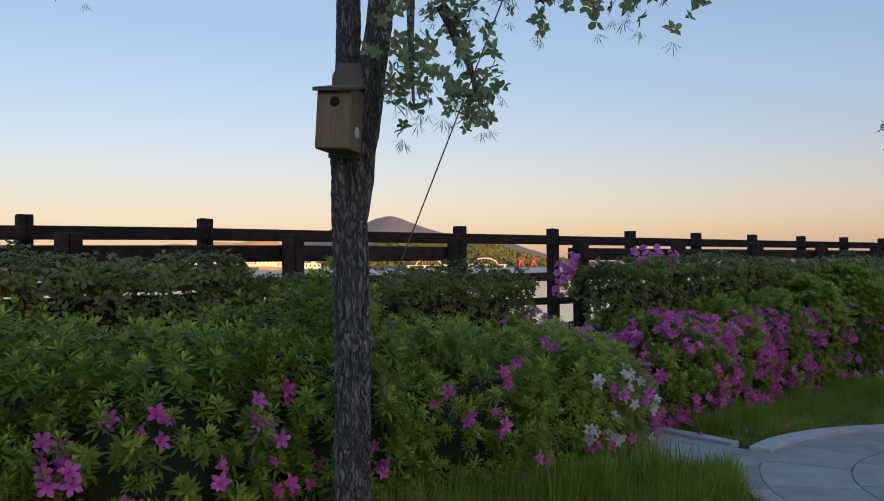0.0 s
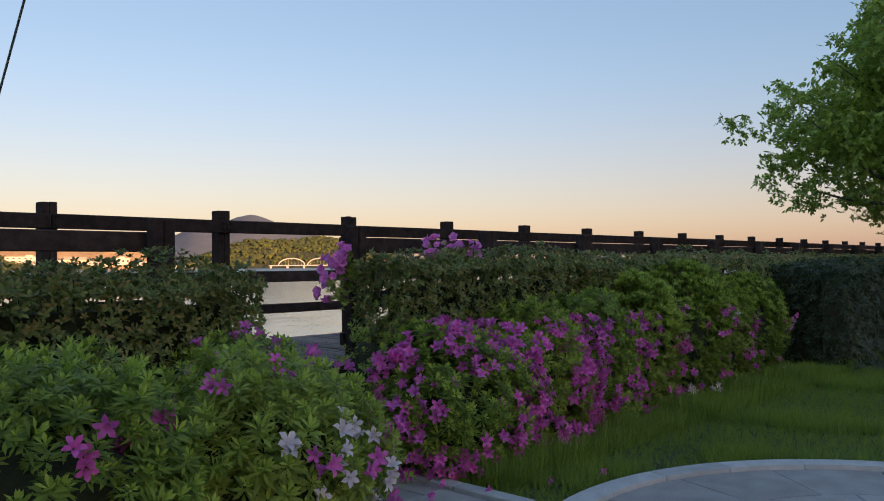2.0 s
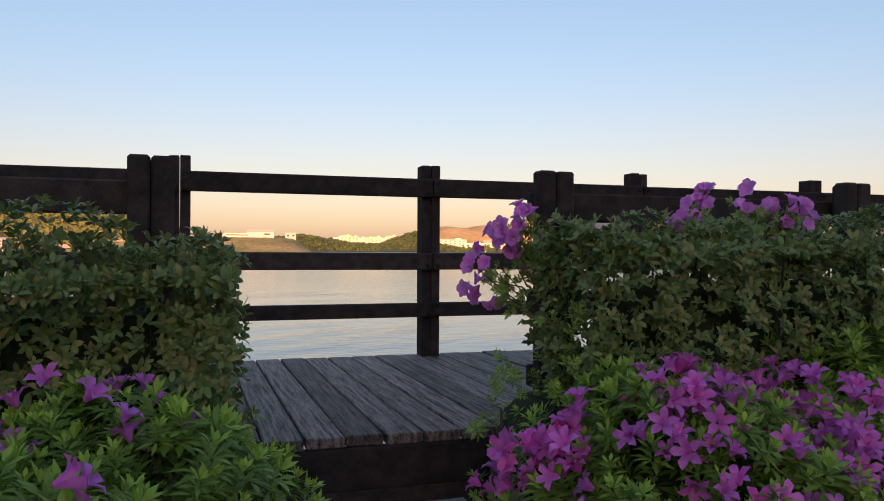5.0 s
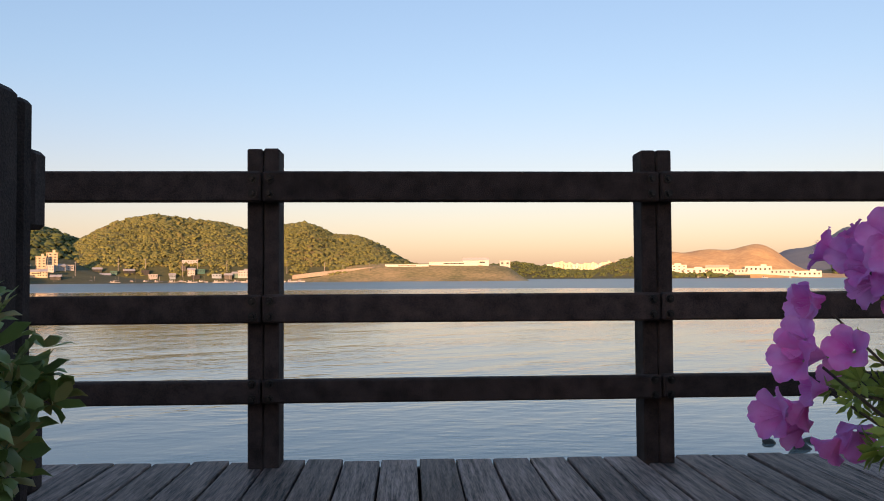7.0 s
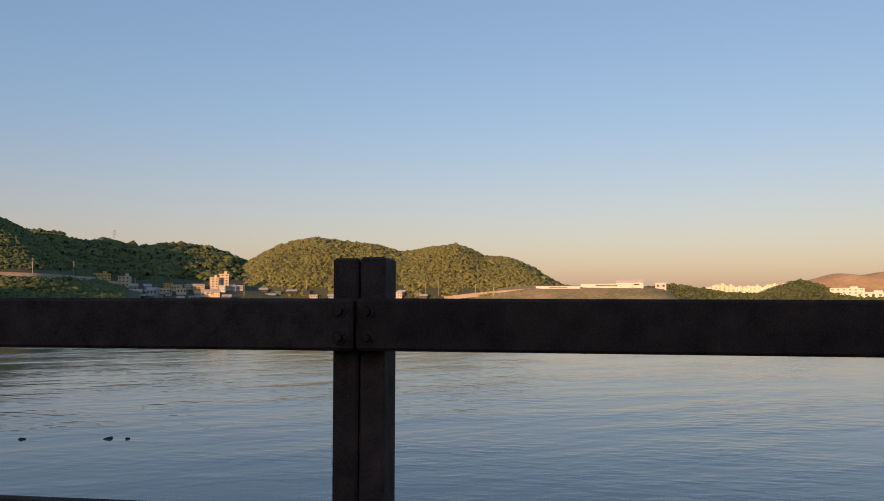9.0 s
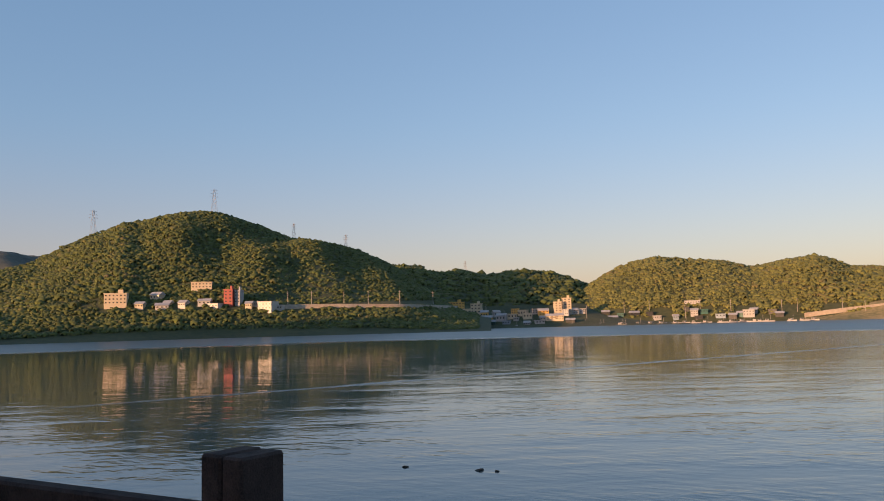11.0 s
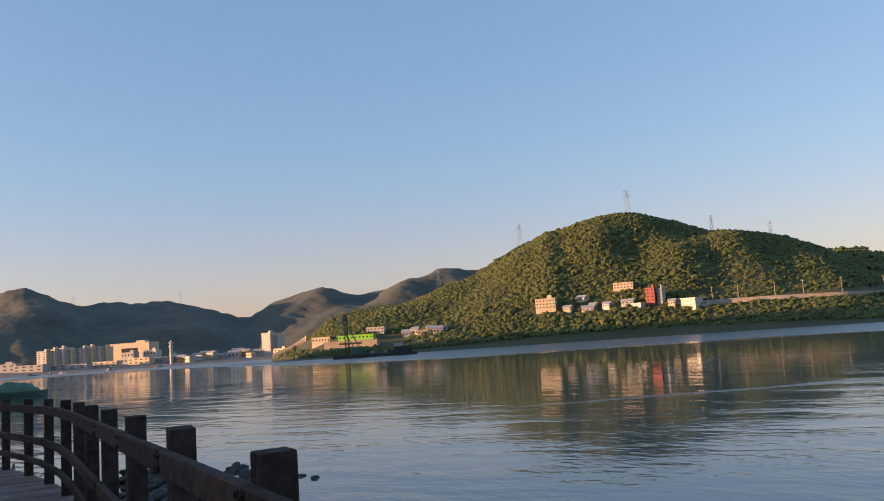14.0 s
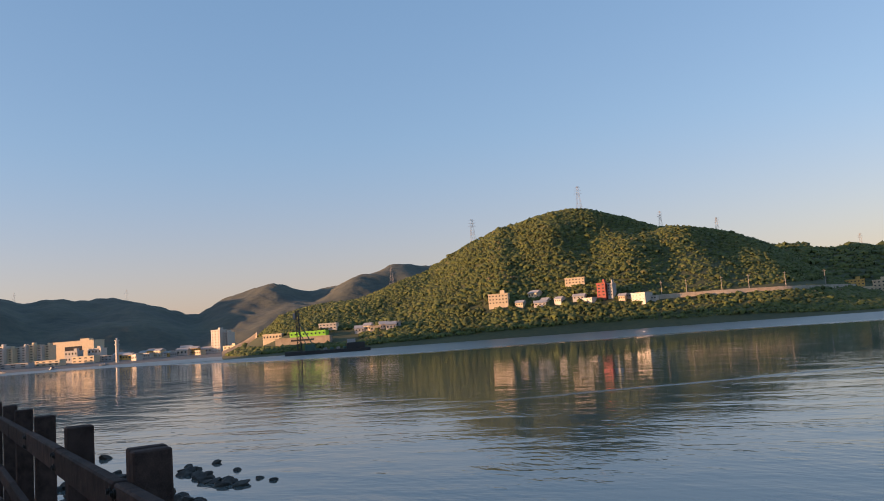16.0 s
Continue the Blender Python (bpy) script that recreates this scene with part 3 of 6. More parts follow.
H_WOOD = Hill([(-33.98, 1.67, 2.93), (-38.15, 1.83, 2.81), (-40.93, 0.95, 2.38)], 1250, 1500, 1800)
H_FAR = Hill([(90.71, 4.9, 4.47), (85.01, 2.8, 1.88), (82.21, 3.65, 3.52), (74.1, 2.7, 1.92), (70.96, 4.21, 3.22), (62.72, 3.86, 4.34), (56.69, 4.83, 6.82), (78.96, 2.85, 3.06), (66.5, 3.1, 2.98)], 1500, 2600, 3300, spur=0.12)
H_TOWN = Hill([(78, 0.3, 9), (90, 0.35, 8), (99, 0.35, 6)], 800, 1050, 1700)


def clearings(az, el):
    """Where houses, the road cut and fields leave the main slope open."""
    road = (az > 33) & (az < 45) & (np.abs(el - (1.35 + 0.02 * (45 - az))) < 0.22)
    yards = (az > 44) & (az < 57) & (el > 1.35) & (el < 2.0) & (np.sin(az * 5.1) > -0.1)
    plot = (az > 65) & (az < 73) & (el > 0.0) & (el < 0.85)
    return road | yards | plot


hill = H_MAIN.mesh("hill", 29, 78, M_FORESTFLOOR, "steep wooded hill across the bay in evening light", 150, 44, 0.8, 2)
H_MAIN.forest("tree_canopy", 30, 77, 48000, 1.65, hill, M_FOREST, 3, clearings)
hill = H_SADDLE.mesh("hill", 14, 42, M_FORESTFLOOR, "wooded saddle hill behind the fishing village", 90, 30, 1, 3)
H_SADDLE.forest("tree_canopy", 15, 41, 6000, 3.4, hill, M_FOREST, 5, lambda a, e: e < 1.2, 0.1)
hill = H_RIGHT.mesh("hill", -4, 28, M_FORESTFLOOR, "two-topped wooded hill above the harbour", 110, 34, 0.8, 4)
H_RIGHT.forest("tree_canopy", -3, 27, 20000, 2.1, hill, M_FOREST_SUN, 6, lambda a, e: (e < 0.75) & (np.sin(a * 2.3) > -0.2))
H_HEAD.mesh("hill", -9.3, 8, M_HEAD, "low headland of cut earth with a sheer quarried edge", 60, 16, 1.5, 5)
hill = H_LOW.mesh("hill", -24, -3, M_FORESTFLOOR, "low wooded rise behind the far harbour", 70, 16, 0.6, 6)
H_LOW.forest("tree_canopy", -23, -4, 2600, 3.0, hill, M_FOREST, 7)
H_BARE.mesh("hill", -31, -12, M_BARE, "bare orange-brown earth hill lit by low sun", 120, 40, 4, 7)
H_BLUE.mesh("hill", -50, -22, M_BLUEHILL, "distant mountain with blue-grey haze put into its colour", 90, 24, 8, 8)
hill = H_WOOD.mesh("hill", -48, -28, M_FORESTFLOOR, "wooded hill behind the arched bridge", 80, 20, 0.8, 9)
H_WOOD.forest("tree_canopy", -47, -29, 1800, 5.0, hill, M_FOREST, 8)
H_FAR.mesh("hill", 44, 110, M_FARHILL, "distant dark mountain range, haze and shade put into its colour", 200, 60, 9, 10)
H_TOWN.mesh("coastal_plain", 71, 112, M_QUAY, "flat built-up coastal plain of the far town", 60, 14, 0.4, 11)


def build_shade_ridge():
    """An unseen wooded ridge added inland, shaped so that its shade lies over the shore and the far slope's foot."""
    def z(X, Y):
        a = (83 + 0.24 * np.clip(X + 478, -100, 0)) / (1 + np.exp(-(X + 590) / 8)) * np.exp(-0.5 * (np.maximum(X + 250, 0) / 160) ** 2 - 0.5 * ((Y + 290) / 85) ** 2)
        b = 62 * np.exp(-0.5 * ((X - 150) / 420) ** 2 - 0.5 * ((Y + 350) / 100) ** 2)
        top = np.maximum(a, b)
        return top - 3 + 3 * np.sin(X * 0.05) * np.sin(Y * 0.06) * np.minimum(1, top / 30)
    me = grid_mesh("hill", np.linspace(-700, 1400, 140), np.linspace(-900, -60, 44), z)
    me.shade_smooth()
    tagged(link_mesh("hill", me, M_FORESTFLOOR), "unseen wooded ridge added inland to shade the shore", "hill", kind="structure")


build_shade_ridge()

# ---- deck and fences ----
def build_deck():
    deck = thing("deck", "weathered brown timber boardwalk of narrow planks", "deck", kind="structure")
    rng = random.Random(4)
    pitch, width = 0.1455, 0.1365
    bm = bm_box((0, 0, -0.02), (width, 2.08, 0.04), 0.004)
    plank_me = bpy.data.meshes.new("plank")
    bm.to_mesh(plank_me)
    bm.free()
    plank_me.materials.append(M_DECK)
    n0 = -165
    for i in range(n0, n0 + 290):
        x = i * pitch + 0.07
        ob = new("plank", plank_me)
        ob.parent = deck
        ob.matrix_basis = pose(x, float(fence_y(np.float64(x))) - 0.955 + rng.uniform(-0.012, 0.012), float(deck_z(np.float64(x))) + rng.uniform(-0.003, 0.003), 0, rng.uniform(-0.5, 0.5), rng.uniform(-0.15, 0.15))
    bm = bmesh.new()
    for i in list(range(n0 - 110, n0)) + list(range(n0 + 290, n0 + 420)):
        x = i * pitch + 0.07
        box(bm, (x, float(fence_y(np.float64(x))) - 0.955, float(deck_z(np.float64(x))) - 0.02), (width, 2.08, 0.04))
    tagged(part("far_planks", bm, M_DECK, deck), kind="stuff")
    # face boards along the inland edge, two high, a third added low to block light, and the joists beneath
    for k in range(-16, 20):
        x0 = k * 2.4
        y = float(fence_y(np.float64(x0 + 1.2)))
        z = float(deck_z(np.float64(x0 + 1.2)))
        for h, zz in ((0.157, -0.120), (0.162, -0.275), (0.16, -0.432)):
            part("face_board", bm_box((x0 + 1.2, y - 1.985, z + zz), (2.39, 0.035, h), 0.006), M_TIMBER, deck)
        part("sea_face_board", bm_box((x0 + 1.2, y + 0.115, z - 0.12), (2.39, 0.04, 0.16), 0.006), M_TIMBER, deck)
    for k in range(-22, 30):
        x = k * 1.5
        y, z = float(fence_y(np.float64(x))), float(deck_z(np.float64(x)))
        part("joist", bm_box((x, y - 0.93, z - 0.10), (0.06, 1.95, 0.11)), M_TIMBER, deck)
        part("pile", bm_box((x, y + 0.02, z - 0.95), (0.12, 0.12, 1.6)), M_TIMBER, deck)


build_deck()


def timber_mesh(name, size, bevel):
    me = bpy.data.meshes.new(name)
    bm = bm_box((0, 0, 0), size, bevel)
    bm.to_mesh(me)
    bm.free()
    me.materials.append(M_TIMBER)
    return me


def bolt_mesh():
    bm = bmesh.new()
    cyl(bm, (0, 0, 0), (0, -0.006, 0), 0.016, n=10)
    cyl(bm, (0, -0.006, 0), (0, -0.016, 0), 0.010, 0.008, n=6)
    me = bpy.data.meshes.new("bolt")
    bm.to_mesh(me)
    bm.free()
    me.materials.append(M_IRON)
    return me


BOLT = bolt_mesh()


def put(me, name, parent, m):
    ob = new(name, me)
    ob.parent = parent
    ob.matrix_basis = m
    return ob


def build_sea_fence():
    """Twin-timber posts every 1.5 m with three rails bolted on the deck side."""
    fence = thing("fence", "dark brown timber fence with three rails along the sea", "fence", kind="structure")
    rng = random.Random(7)
    half = timber_mesh("post_timber", (0.0575, 0.118, 1.30), 0.0055)
    rail_h = ((1.052, 0.114), (0.597, 0.105), (0.293, 0.087))
    rails = [timber_mesh("rail", (SPACING - 0.006, 0.048, h), 0.007) for _, h in rail_h]
    ks = range(-20, 24)
    for k in ks:
        x = k * SPACING
        x2 = x + SPACING
        y, z = float(fence_y(np.float64(x))), float(deck_z(np.float64(x)))
        y2, z2 = float(fence_y(np.float64(x2))), float(deck_z(np.float64(x2)))
        turn = math.degrees(math.atan2(y2 - y, SPACING))
        post = thing("post", "", "", at=(x, y, z), rz=turn + rng.uniform(-0.8, 0.8))
        post.parent = fence
        for s in (-1, 1):
            put(half, "timber", post, pose(s * 0.030, 0.018, 0.55 + rng.uniform(-0.004, 0.002), rng.uniform(-0.25, 0.25), rng.uniform(-0.2, 0.2), 0))
        for (h, _), me in zip(rail_h, rails):
            slope = math.degrees(math.atan2(z2 - z, SPACING))
            put(me, "rail", fence, pose((x + x2) / 2, (y + y2) / 2 - 0.066 + rng.uniform(-0.002, 0.002), (z + z2) / 2 + h + rng.uniform(-0.003, 0.003), rng.uniform(-0.6, 0.6), -slope + rng.uniform(-0.1, 0.1), turn))
            if -7 < k < 4:
                for dx in (-0.031, 0.031):
                    for dz in (-0.028, 0.028):
                        put(BOLT, "bolt", post, pose(dx, -0.089, h + dz, 0, 0, 0))


def build_inner_fence():
    """The lower inland fence: stout posts of three timbers and a deep rail, open at the steps."""
    fence = thing("fence", "lower dark brown timber fence behind the hedge, open at the steps", "fence", kind="structure")
    rng = random.Random(9)
    half = timber_mesh("post_timber", (0.072, 0.075, 1.02), 0.009)
    back = timber_mesh("post_timber", (0.125, 0.035, 1.02), 0.007)
    left = [-0.08 - SPACING * i for i in range(0, 12)]
    right = [1.42 + SPACING * i for i in range(0, 16)]
    for x in left + right:
        y, z = float(fence_y(np.float64(x))) + INNER_Y, float(deck_z(np.float64(x)))
        post = thing("post", "", "", at=(x, y, z), rz=rng.uniform(-0.8, 0.8))
        post.parent = fence
        put(half, "timber", post, pose(-0.038, -0.02, 0.47 + 0.002, 0, rng.uniform(-0.2, 0.2), 0))
        put(half, "timber", post, pose(0.038, -0.02, 0.47, 0, rng.uniform(-0.2, 0.2), 0))
        put(back, "timber", post, pose(0.012, 0.037, 0.462, 0, 0, 0))
    for row in (left[::-1], right):
        for x, x2 in zip(row, row[1:]):
            y, y2 = float(fence_y(np.float64(x))) + INNER_Y, float(fence_y(np.float64(x2))) + INNER_Y
            z, z2 = float(deck_z(np.float64(x))), float(deck_z(np.float64(x2)))
            for h, tall in ((0.845, 0.118), (0.45, 0.105), (0.16, 0.09)):
                over = 0.075 if x2 == -0.08 else 0.0
                bm = bm_box((over / 2 - (0.065 if x == 1.42 else 0) / 2, 0, 0), (abs(x2 - x) - 0.004 + over + (0.065 if x == 1.42 else 0), 0.045, tall), 0.007)
                rail = part("rail", bm, M_TIMBER, fence)
                rail.matrix_basis = pose((x + x2) / 2, (y + y2) / 2 + 0.080, (z + z2) / 2 + h, 0, -math.degrees(math.atan2(z2 - z, x2 - x)), math.degrees(math.atan2(y2 - y, x2 - x)))


build_sea_fence()
build_inner_fence()


def rounded_block(c, s, bevel=0.03, seg=3):
    bm = bmesh.new()
    bmesh.ops.create_cube(bm, size=1.0, matrix=Matrix.LocRotScale(c, None, s))
    bmesh.ops.bevel(bm, geom=list(bm.edges), offset=bevel, segments=seg, affect="EDGES")
    return bm


def build_steps():
    steps = thing("steps", "two worn grey concrete steps up to the deck", "steps", kind="structure")
    part("step", rounded_block((0.47, -2.25, 0.155), (1.12, 0.44, 0.41), 0.022), M_CONC, steps, smooth=False)
    part("step", rounded_block((0.49, -2.55, 0.085), (1.20, 0.34, 0.23), 0.026), M_CONC, steps)


build_steps()


# ---- paving ----
PLAZA, PLAZA_R = Vector((1.45, -5.78)), 1.90


def arc_block(r0, r1, a0, a1, z0, z1):
    """A stone between two radii and two angles about the plaza's middle."""
    bm = bmesh.new()
    n = 4
    for z in (z0, z1):
        for r in (r0, r1):
            for i in range(n + 1):
                a = a0 + (a1 - a0) * i / n
                bm.verts.new((PLAZA.x + r * math.cos(a), PLAZA.y + r * math.sin(a), z))
    bm.verts.ensure_lookup_table()
    k = n + 1
    V = bm.verts
    for i in range(n):
        bm.faces.new((V[2 * k + i], V[3 * k + i], V[3 * k + i + 1], V[2 * k + i + 1]))
        bm.faces.new((V[i], V[2 * k + i], V[2 * k + i + 1], V[i + 1]))
        bm.faces.new((V[k + i], V[k + i + 1], V[3 * k + i + 1], V[3 * k + i]))
    bm.faces.new((V[0], V[k], V[3 * k], V[2 * k]))
    bm.faces.new((V[n], V[2 * k + n], V[3 * k + n], V[k + n]))
    bmesh.ops.recalc_face_normals(bm, faces=bm.faces)
    return bm


def build_paving():
    """A round plaza with a granite kerb, open to a paved strip that leads to the steps."""
    bm = bmesh.new()
    bmesh.ops.create_circle(bm, cap_ends=True, segments=72, radius=PLAZA_R - 0.05, matrix=Matrix.Translation((PLAZA.x, PLAZA.y, 0.004)))
    box(bm, (0.47, -3.55, -0.044), (1.06, 1.80, 0.10))
    bed = tagged(part("pavement", bm, M_PAVER), "grey stone pavement with a round plaza by the lawn", "pavement", kind="structure")
    rng = random.Random(6)
    # strip slabs towards the steps, laid across in running bond
    for j in range(6):
        w = 0.235
        y = -2.86 - j * (w + 0.008)
        edges = [-0.05] + [v for v in (0.12 + 0.22 * (j % 2) + 0.46 * i for i in range(3)) if v < 0.90] + [0.96]
        for a, b in zip(edges, edges[1:]):
            part("paving_slab", bm_box(((a + b) / 2, y, 0.004 + rng.uniform(-0.002, 0.002)), (b - a - 0.008, w, 0.036), 0.004), M_PAVER, bed)
    for r0, r1, count in ((0.22, 0.70, 7), (0.71, 1.22, 12), (1.23, 1.755, 17)):
        for i in range(count):
            g = 0.006 / r1
            a0, a1 = 2 * math.pi * i / count + r0, 2 * math.pi * (i + 1) / count + r0
            part("paving_slab", arc_block(r0, r1, a0 + g, a1 - g, -0.03, 0.018 + rng.uniform(-0.002, 0.002)), M_PAVER, bed)
    # raised kerb round the lawn side, flush stones across the mouth of the strip
    count = 20
    mouth0, mouth1 = radians(105), radians(152)
    step = (2 * math.pi - (mouth1 - mouth0)) / count
    for i in range(count):
        a0 = mouth1 + i * step
        part("kerb_stone", arc_block(1.762, PLAZA_R, a0 + 0.0015, a0 + step - 0.0015, -0.05, 0.046), M_KERB, bed)
    for i in range(3):
        a0 = mouth0 + i * (mouth1 - mouth0) / 3
        part("kerb_stone", arc_block(1.762, PLAZA_R, a0 + 0.003, a0 + (mouth1 - mouth0) / 3 - 0.003, -0.05, 0.020), M_PAVER, bed)
    for j in range(2):
        part("kerb_stone", bm_box((1.02, -3.02 - j * 0.52, -0.012), (0.10, 0.512, 0.116), 0.006), M_KERB, bed)


build_paving()

# ---- shrubs and hedges ----
AZ_T, AZ_F = leaf_whorl(8, 0.058, 0.0075, 0.80, 1)
low_t, low_f = leaf_whorl(8, 0.060, 0.0076, 0.22, 11)
mid_t, mid_f = leaf_whorl(7, 0.055, 0.0072, 0.62, 12)
SPRIG_T, SPRIG_F = np.concatenate([low_t, mid_t + np.array([0, 0, 0.022])]), np.concatenate([low_f, mid_f + len(low_t)])
TIP_T, TIP_F = leaf_whorl(6, 0.044, 0.0066, 1.05, 13)
TIP_T = TIP_T + np.array([0, 0, 0.040])
BOX_T, BOX_F = leaf_whorl(4, 0.046, 0.0125, 0.35, 2)
NEAR_T, NEAR_F = leaf_whorl(5, 0.037, 0.0072, 0.60, 2, broad=True)
FAR_T, FAR_F = leaf_whorl(10, 0.056, 0.0085, 0.80, 1, flat=True)
TREE_T, TREE_F = leaf_whorl(7, 0.085, 0.020, 0.15, 3)
OVAL_T, OVAL_F = leaf_whorl(5, 0.058, 0.0165, 0.25, 6, broad=True)
GRASS_T, GRASS_F = leaf_whorl(7, 0.15, 0.0030, 1.15, 4, True)


def shrub_points(n, r, rng, power, seed, rough, depth=0.25, below=0.02):
    """Points and outward normals near the surface of a rounded, uneven mass of half-sizes r standing on z = 0."""
    d = rng.normal(size=(n, 3))
    d[:, 2] = np.abs(d[:, 2])
    d /= np.linalg.norm(d, axis=1, keepdims=True)
    k = (np.abs(d) ** power).sum(1) ** (-1 / power)
    u = d * k[:, None]
    nrm = np.sign(u) * np.abs(u) ** (power - 1) / r
    nrm /= np.linalg.norm(nrm, axis=1, keepdims=True)
    p = u * r
    p *= (1 + rough * lumps(p, seed, 2.6) - depth * rng.uniform(0, 1, n) ** 2.2)[:, None]
    p[:, 2] = np.maximum(p[:, 2], below)
    return p, nrm


def belly(t):
    """Bushes are drawn in at the foot and widest above half height."""
    return 0.74 + 0.32 * np.clip(t / 0.62, 0, 1)


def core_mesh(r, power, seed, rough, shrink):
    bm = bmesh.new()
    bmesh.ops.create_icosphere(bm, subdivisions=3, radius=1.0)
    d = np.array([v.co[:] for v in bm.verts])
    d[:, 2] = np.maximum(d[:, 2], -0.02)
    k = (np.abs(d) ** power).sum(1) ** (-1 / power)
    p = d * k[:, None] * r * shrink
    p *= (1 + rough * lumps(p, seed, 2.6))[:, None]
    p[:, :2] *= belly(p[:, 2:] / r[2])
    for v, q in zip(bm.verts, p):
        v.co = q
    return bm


def flower_mesh(name, material, size):
    """An azalea bloom: a short funnel opening into five pointed, waved petals."""
    bm = bmesh.new()
    for i in range(5):
        a = 2 * math.pi * i / 5
        def q(r, s, z):
            return bm.verts.new((size * (r * math.cos(a) - s * math.sin(a)), size * (r * math.sin(a) + s * math.cos(a)), size * z))
        c0, c1 = q(0.06, -0.05, 0.0), q(0.06, 0.05, 0.0)
        m0, mm, m1 = q(0.24, -0.17, 0.46), q(0.22, 0.0, 0.36), q(0.24, 0.17, 0.46)
        w0, wm, w1 = q(0.48, -0.19, 0.64), q(0.46, 0.0, 0.53), q(0.48, 0.19, 0.61)
        tip = q(0.74, 0.0, 0.52)
        for f in ((c0, m0, mm), (c0, mm, c1), (c1, mm, m1), (m0, w0, wm, mm), (mm, wm, w1, m1), (w0, tip, wm), (wm, tip, w1)):
            bm.faces.new(f)
    for i in range(4):
        a = 1.2 * i
        cyl(bm, (0, 0, 0.1 * size), (0.13 * size * math.cos(a), 0.13 * size * math.sin(a), 0.72 * size), 0.008 * size, n=3, caps=False)
    me = bpy.data.meshes.new(name)
    bm.to_mesh(me)
    bm.free()
    me.materials.append(material)
    me.shade_smooth()
    return me


def large_bloom_mesh(name, material, size):
    """A big azalea bloom with five broad, waved, overlapping petals and long stamens."""
    bm = bmesh.new()
    for i in range(5):
        a = 2 * math.pi * i / 5
        rows = []
        for r, w, z in ((0.05, 0.05, 0.0), (0.13, 0.12, 0.24), (0.25, 0.22, 0.44), (0.40, 0.30, 0.57), (0.56, 0.27, 0.63), (0.67, 0.14, 0.61)):
            row = []
            for k in range(5):
                s = (k - 2) / 2
                zz = z + 0.05 * abs(s) * (r / 0.5) + 0.028 * math.sin(5 * s + 9 * r + i) * (r / 0.5)
                rr = r - 0.07 * s * s * (r > 0.3)
                row.append(bm.verts.new((size * (rr * math.cos(a) - s * w * math.sin(a)), size * (rr * math.sin(a) + s * w * math.cos(a)), size * (zz + 0.012 * (i % 2)))))
            rows.append(row)
        for p, q in zip(rows, rows[1:]):
            for k in range(4):
                bm.faces.new((p[k], p[k + 1], q[k + 1], q[k]))
    for i in range(6):
        a = 1.05 * i
        cyl(bm, (0, 0, 0.1 * size), (0.15 * size * math.cos(a), 0.15 * size * math.sin(a), 0.80 * size), 0.007 * size, n=3, caps=False)
    me = bpy.data.meshes.new(name)
    bm.to_mesh(me)
    bm.free()
    me.materials.append(material)
    me.shade_smooth()
    return me


F_LARGE = large_bloom_mesh("bloom", M_BRIGHTPINK, 0.051)
F_PINK, F_ROSE, F_WHITE = flower_mesh("bloom", M_PINK, 0.060), flower_mesh("bloom", M_ROSE, 0.058), flower_mesh("bloom", M_WHITE, 0.058)


def add_blooms(shrub, spots, normals, mesh, rng, count, spread, name="flower"):
    """Loose heads of three to five blooms round the given spots."""
    made = 0
    for s, nv in zip(spots, normals):
        for _ in range(rng.integers(2, 5)):
            if made >= count:
                return
            off = rng.normal(size=3) * spread
            d = Vector(nv + rng.normal(size=3) * 0.45).normalized()
            q = d.to_track_quat("Z", "Y").to_matrix().to_4x4()
            ob = new(name, mesh)
            ob.parent = shrub
            ob.matrix_basis = Matrix.Translation(Vector(s + off) + d * 0.012) @ q @ Matrix.Rotation(rng.uniform(0, 6), 4, "Z") @ Matrix.Scale(rng.uniform(0.8, 1.15), 4)
            made += 1


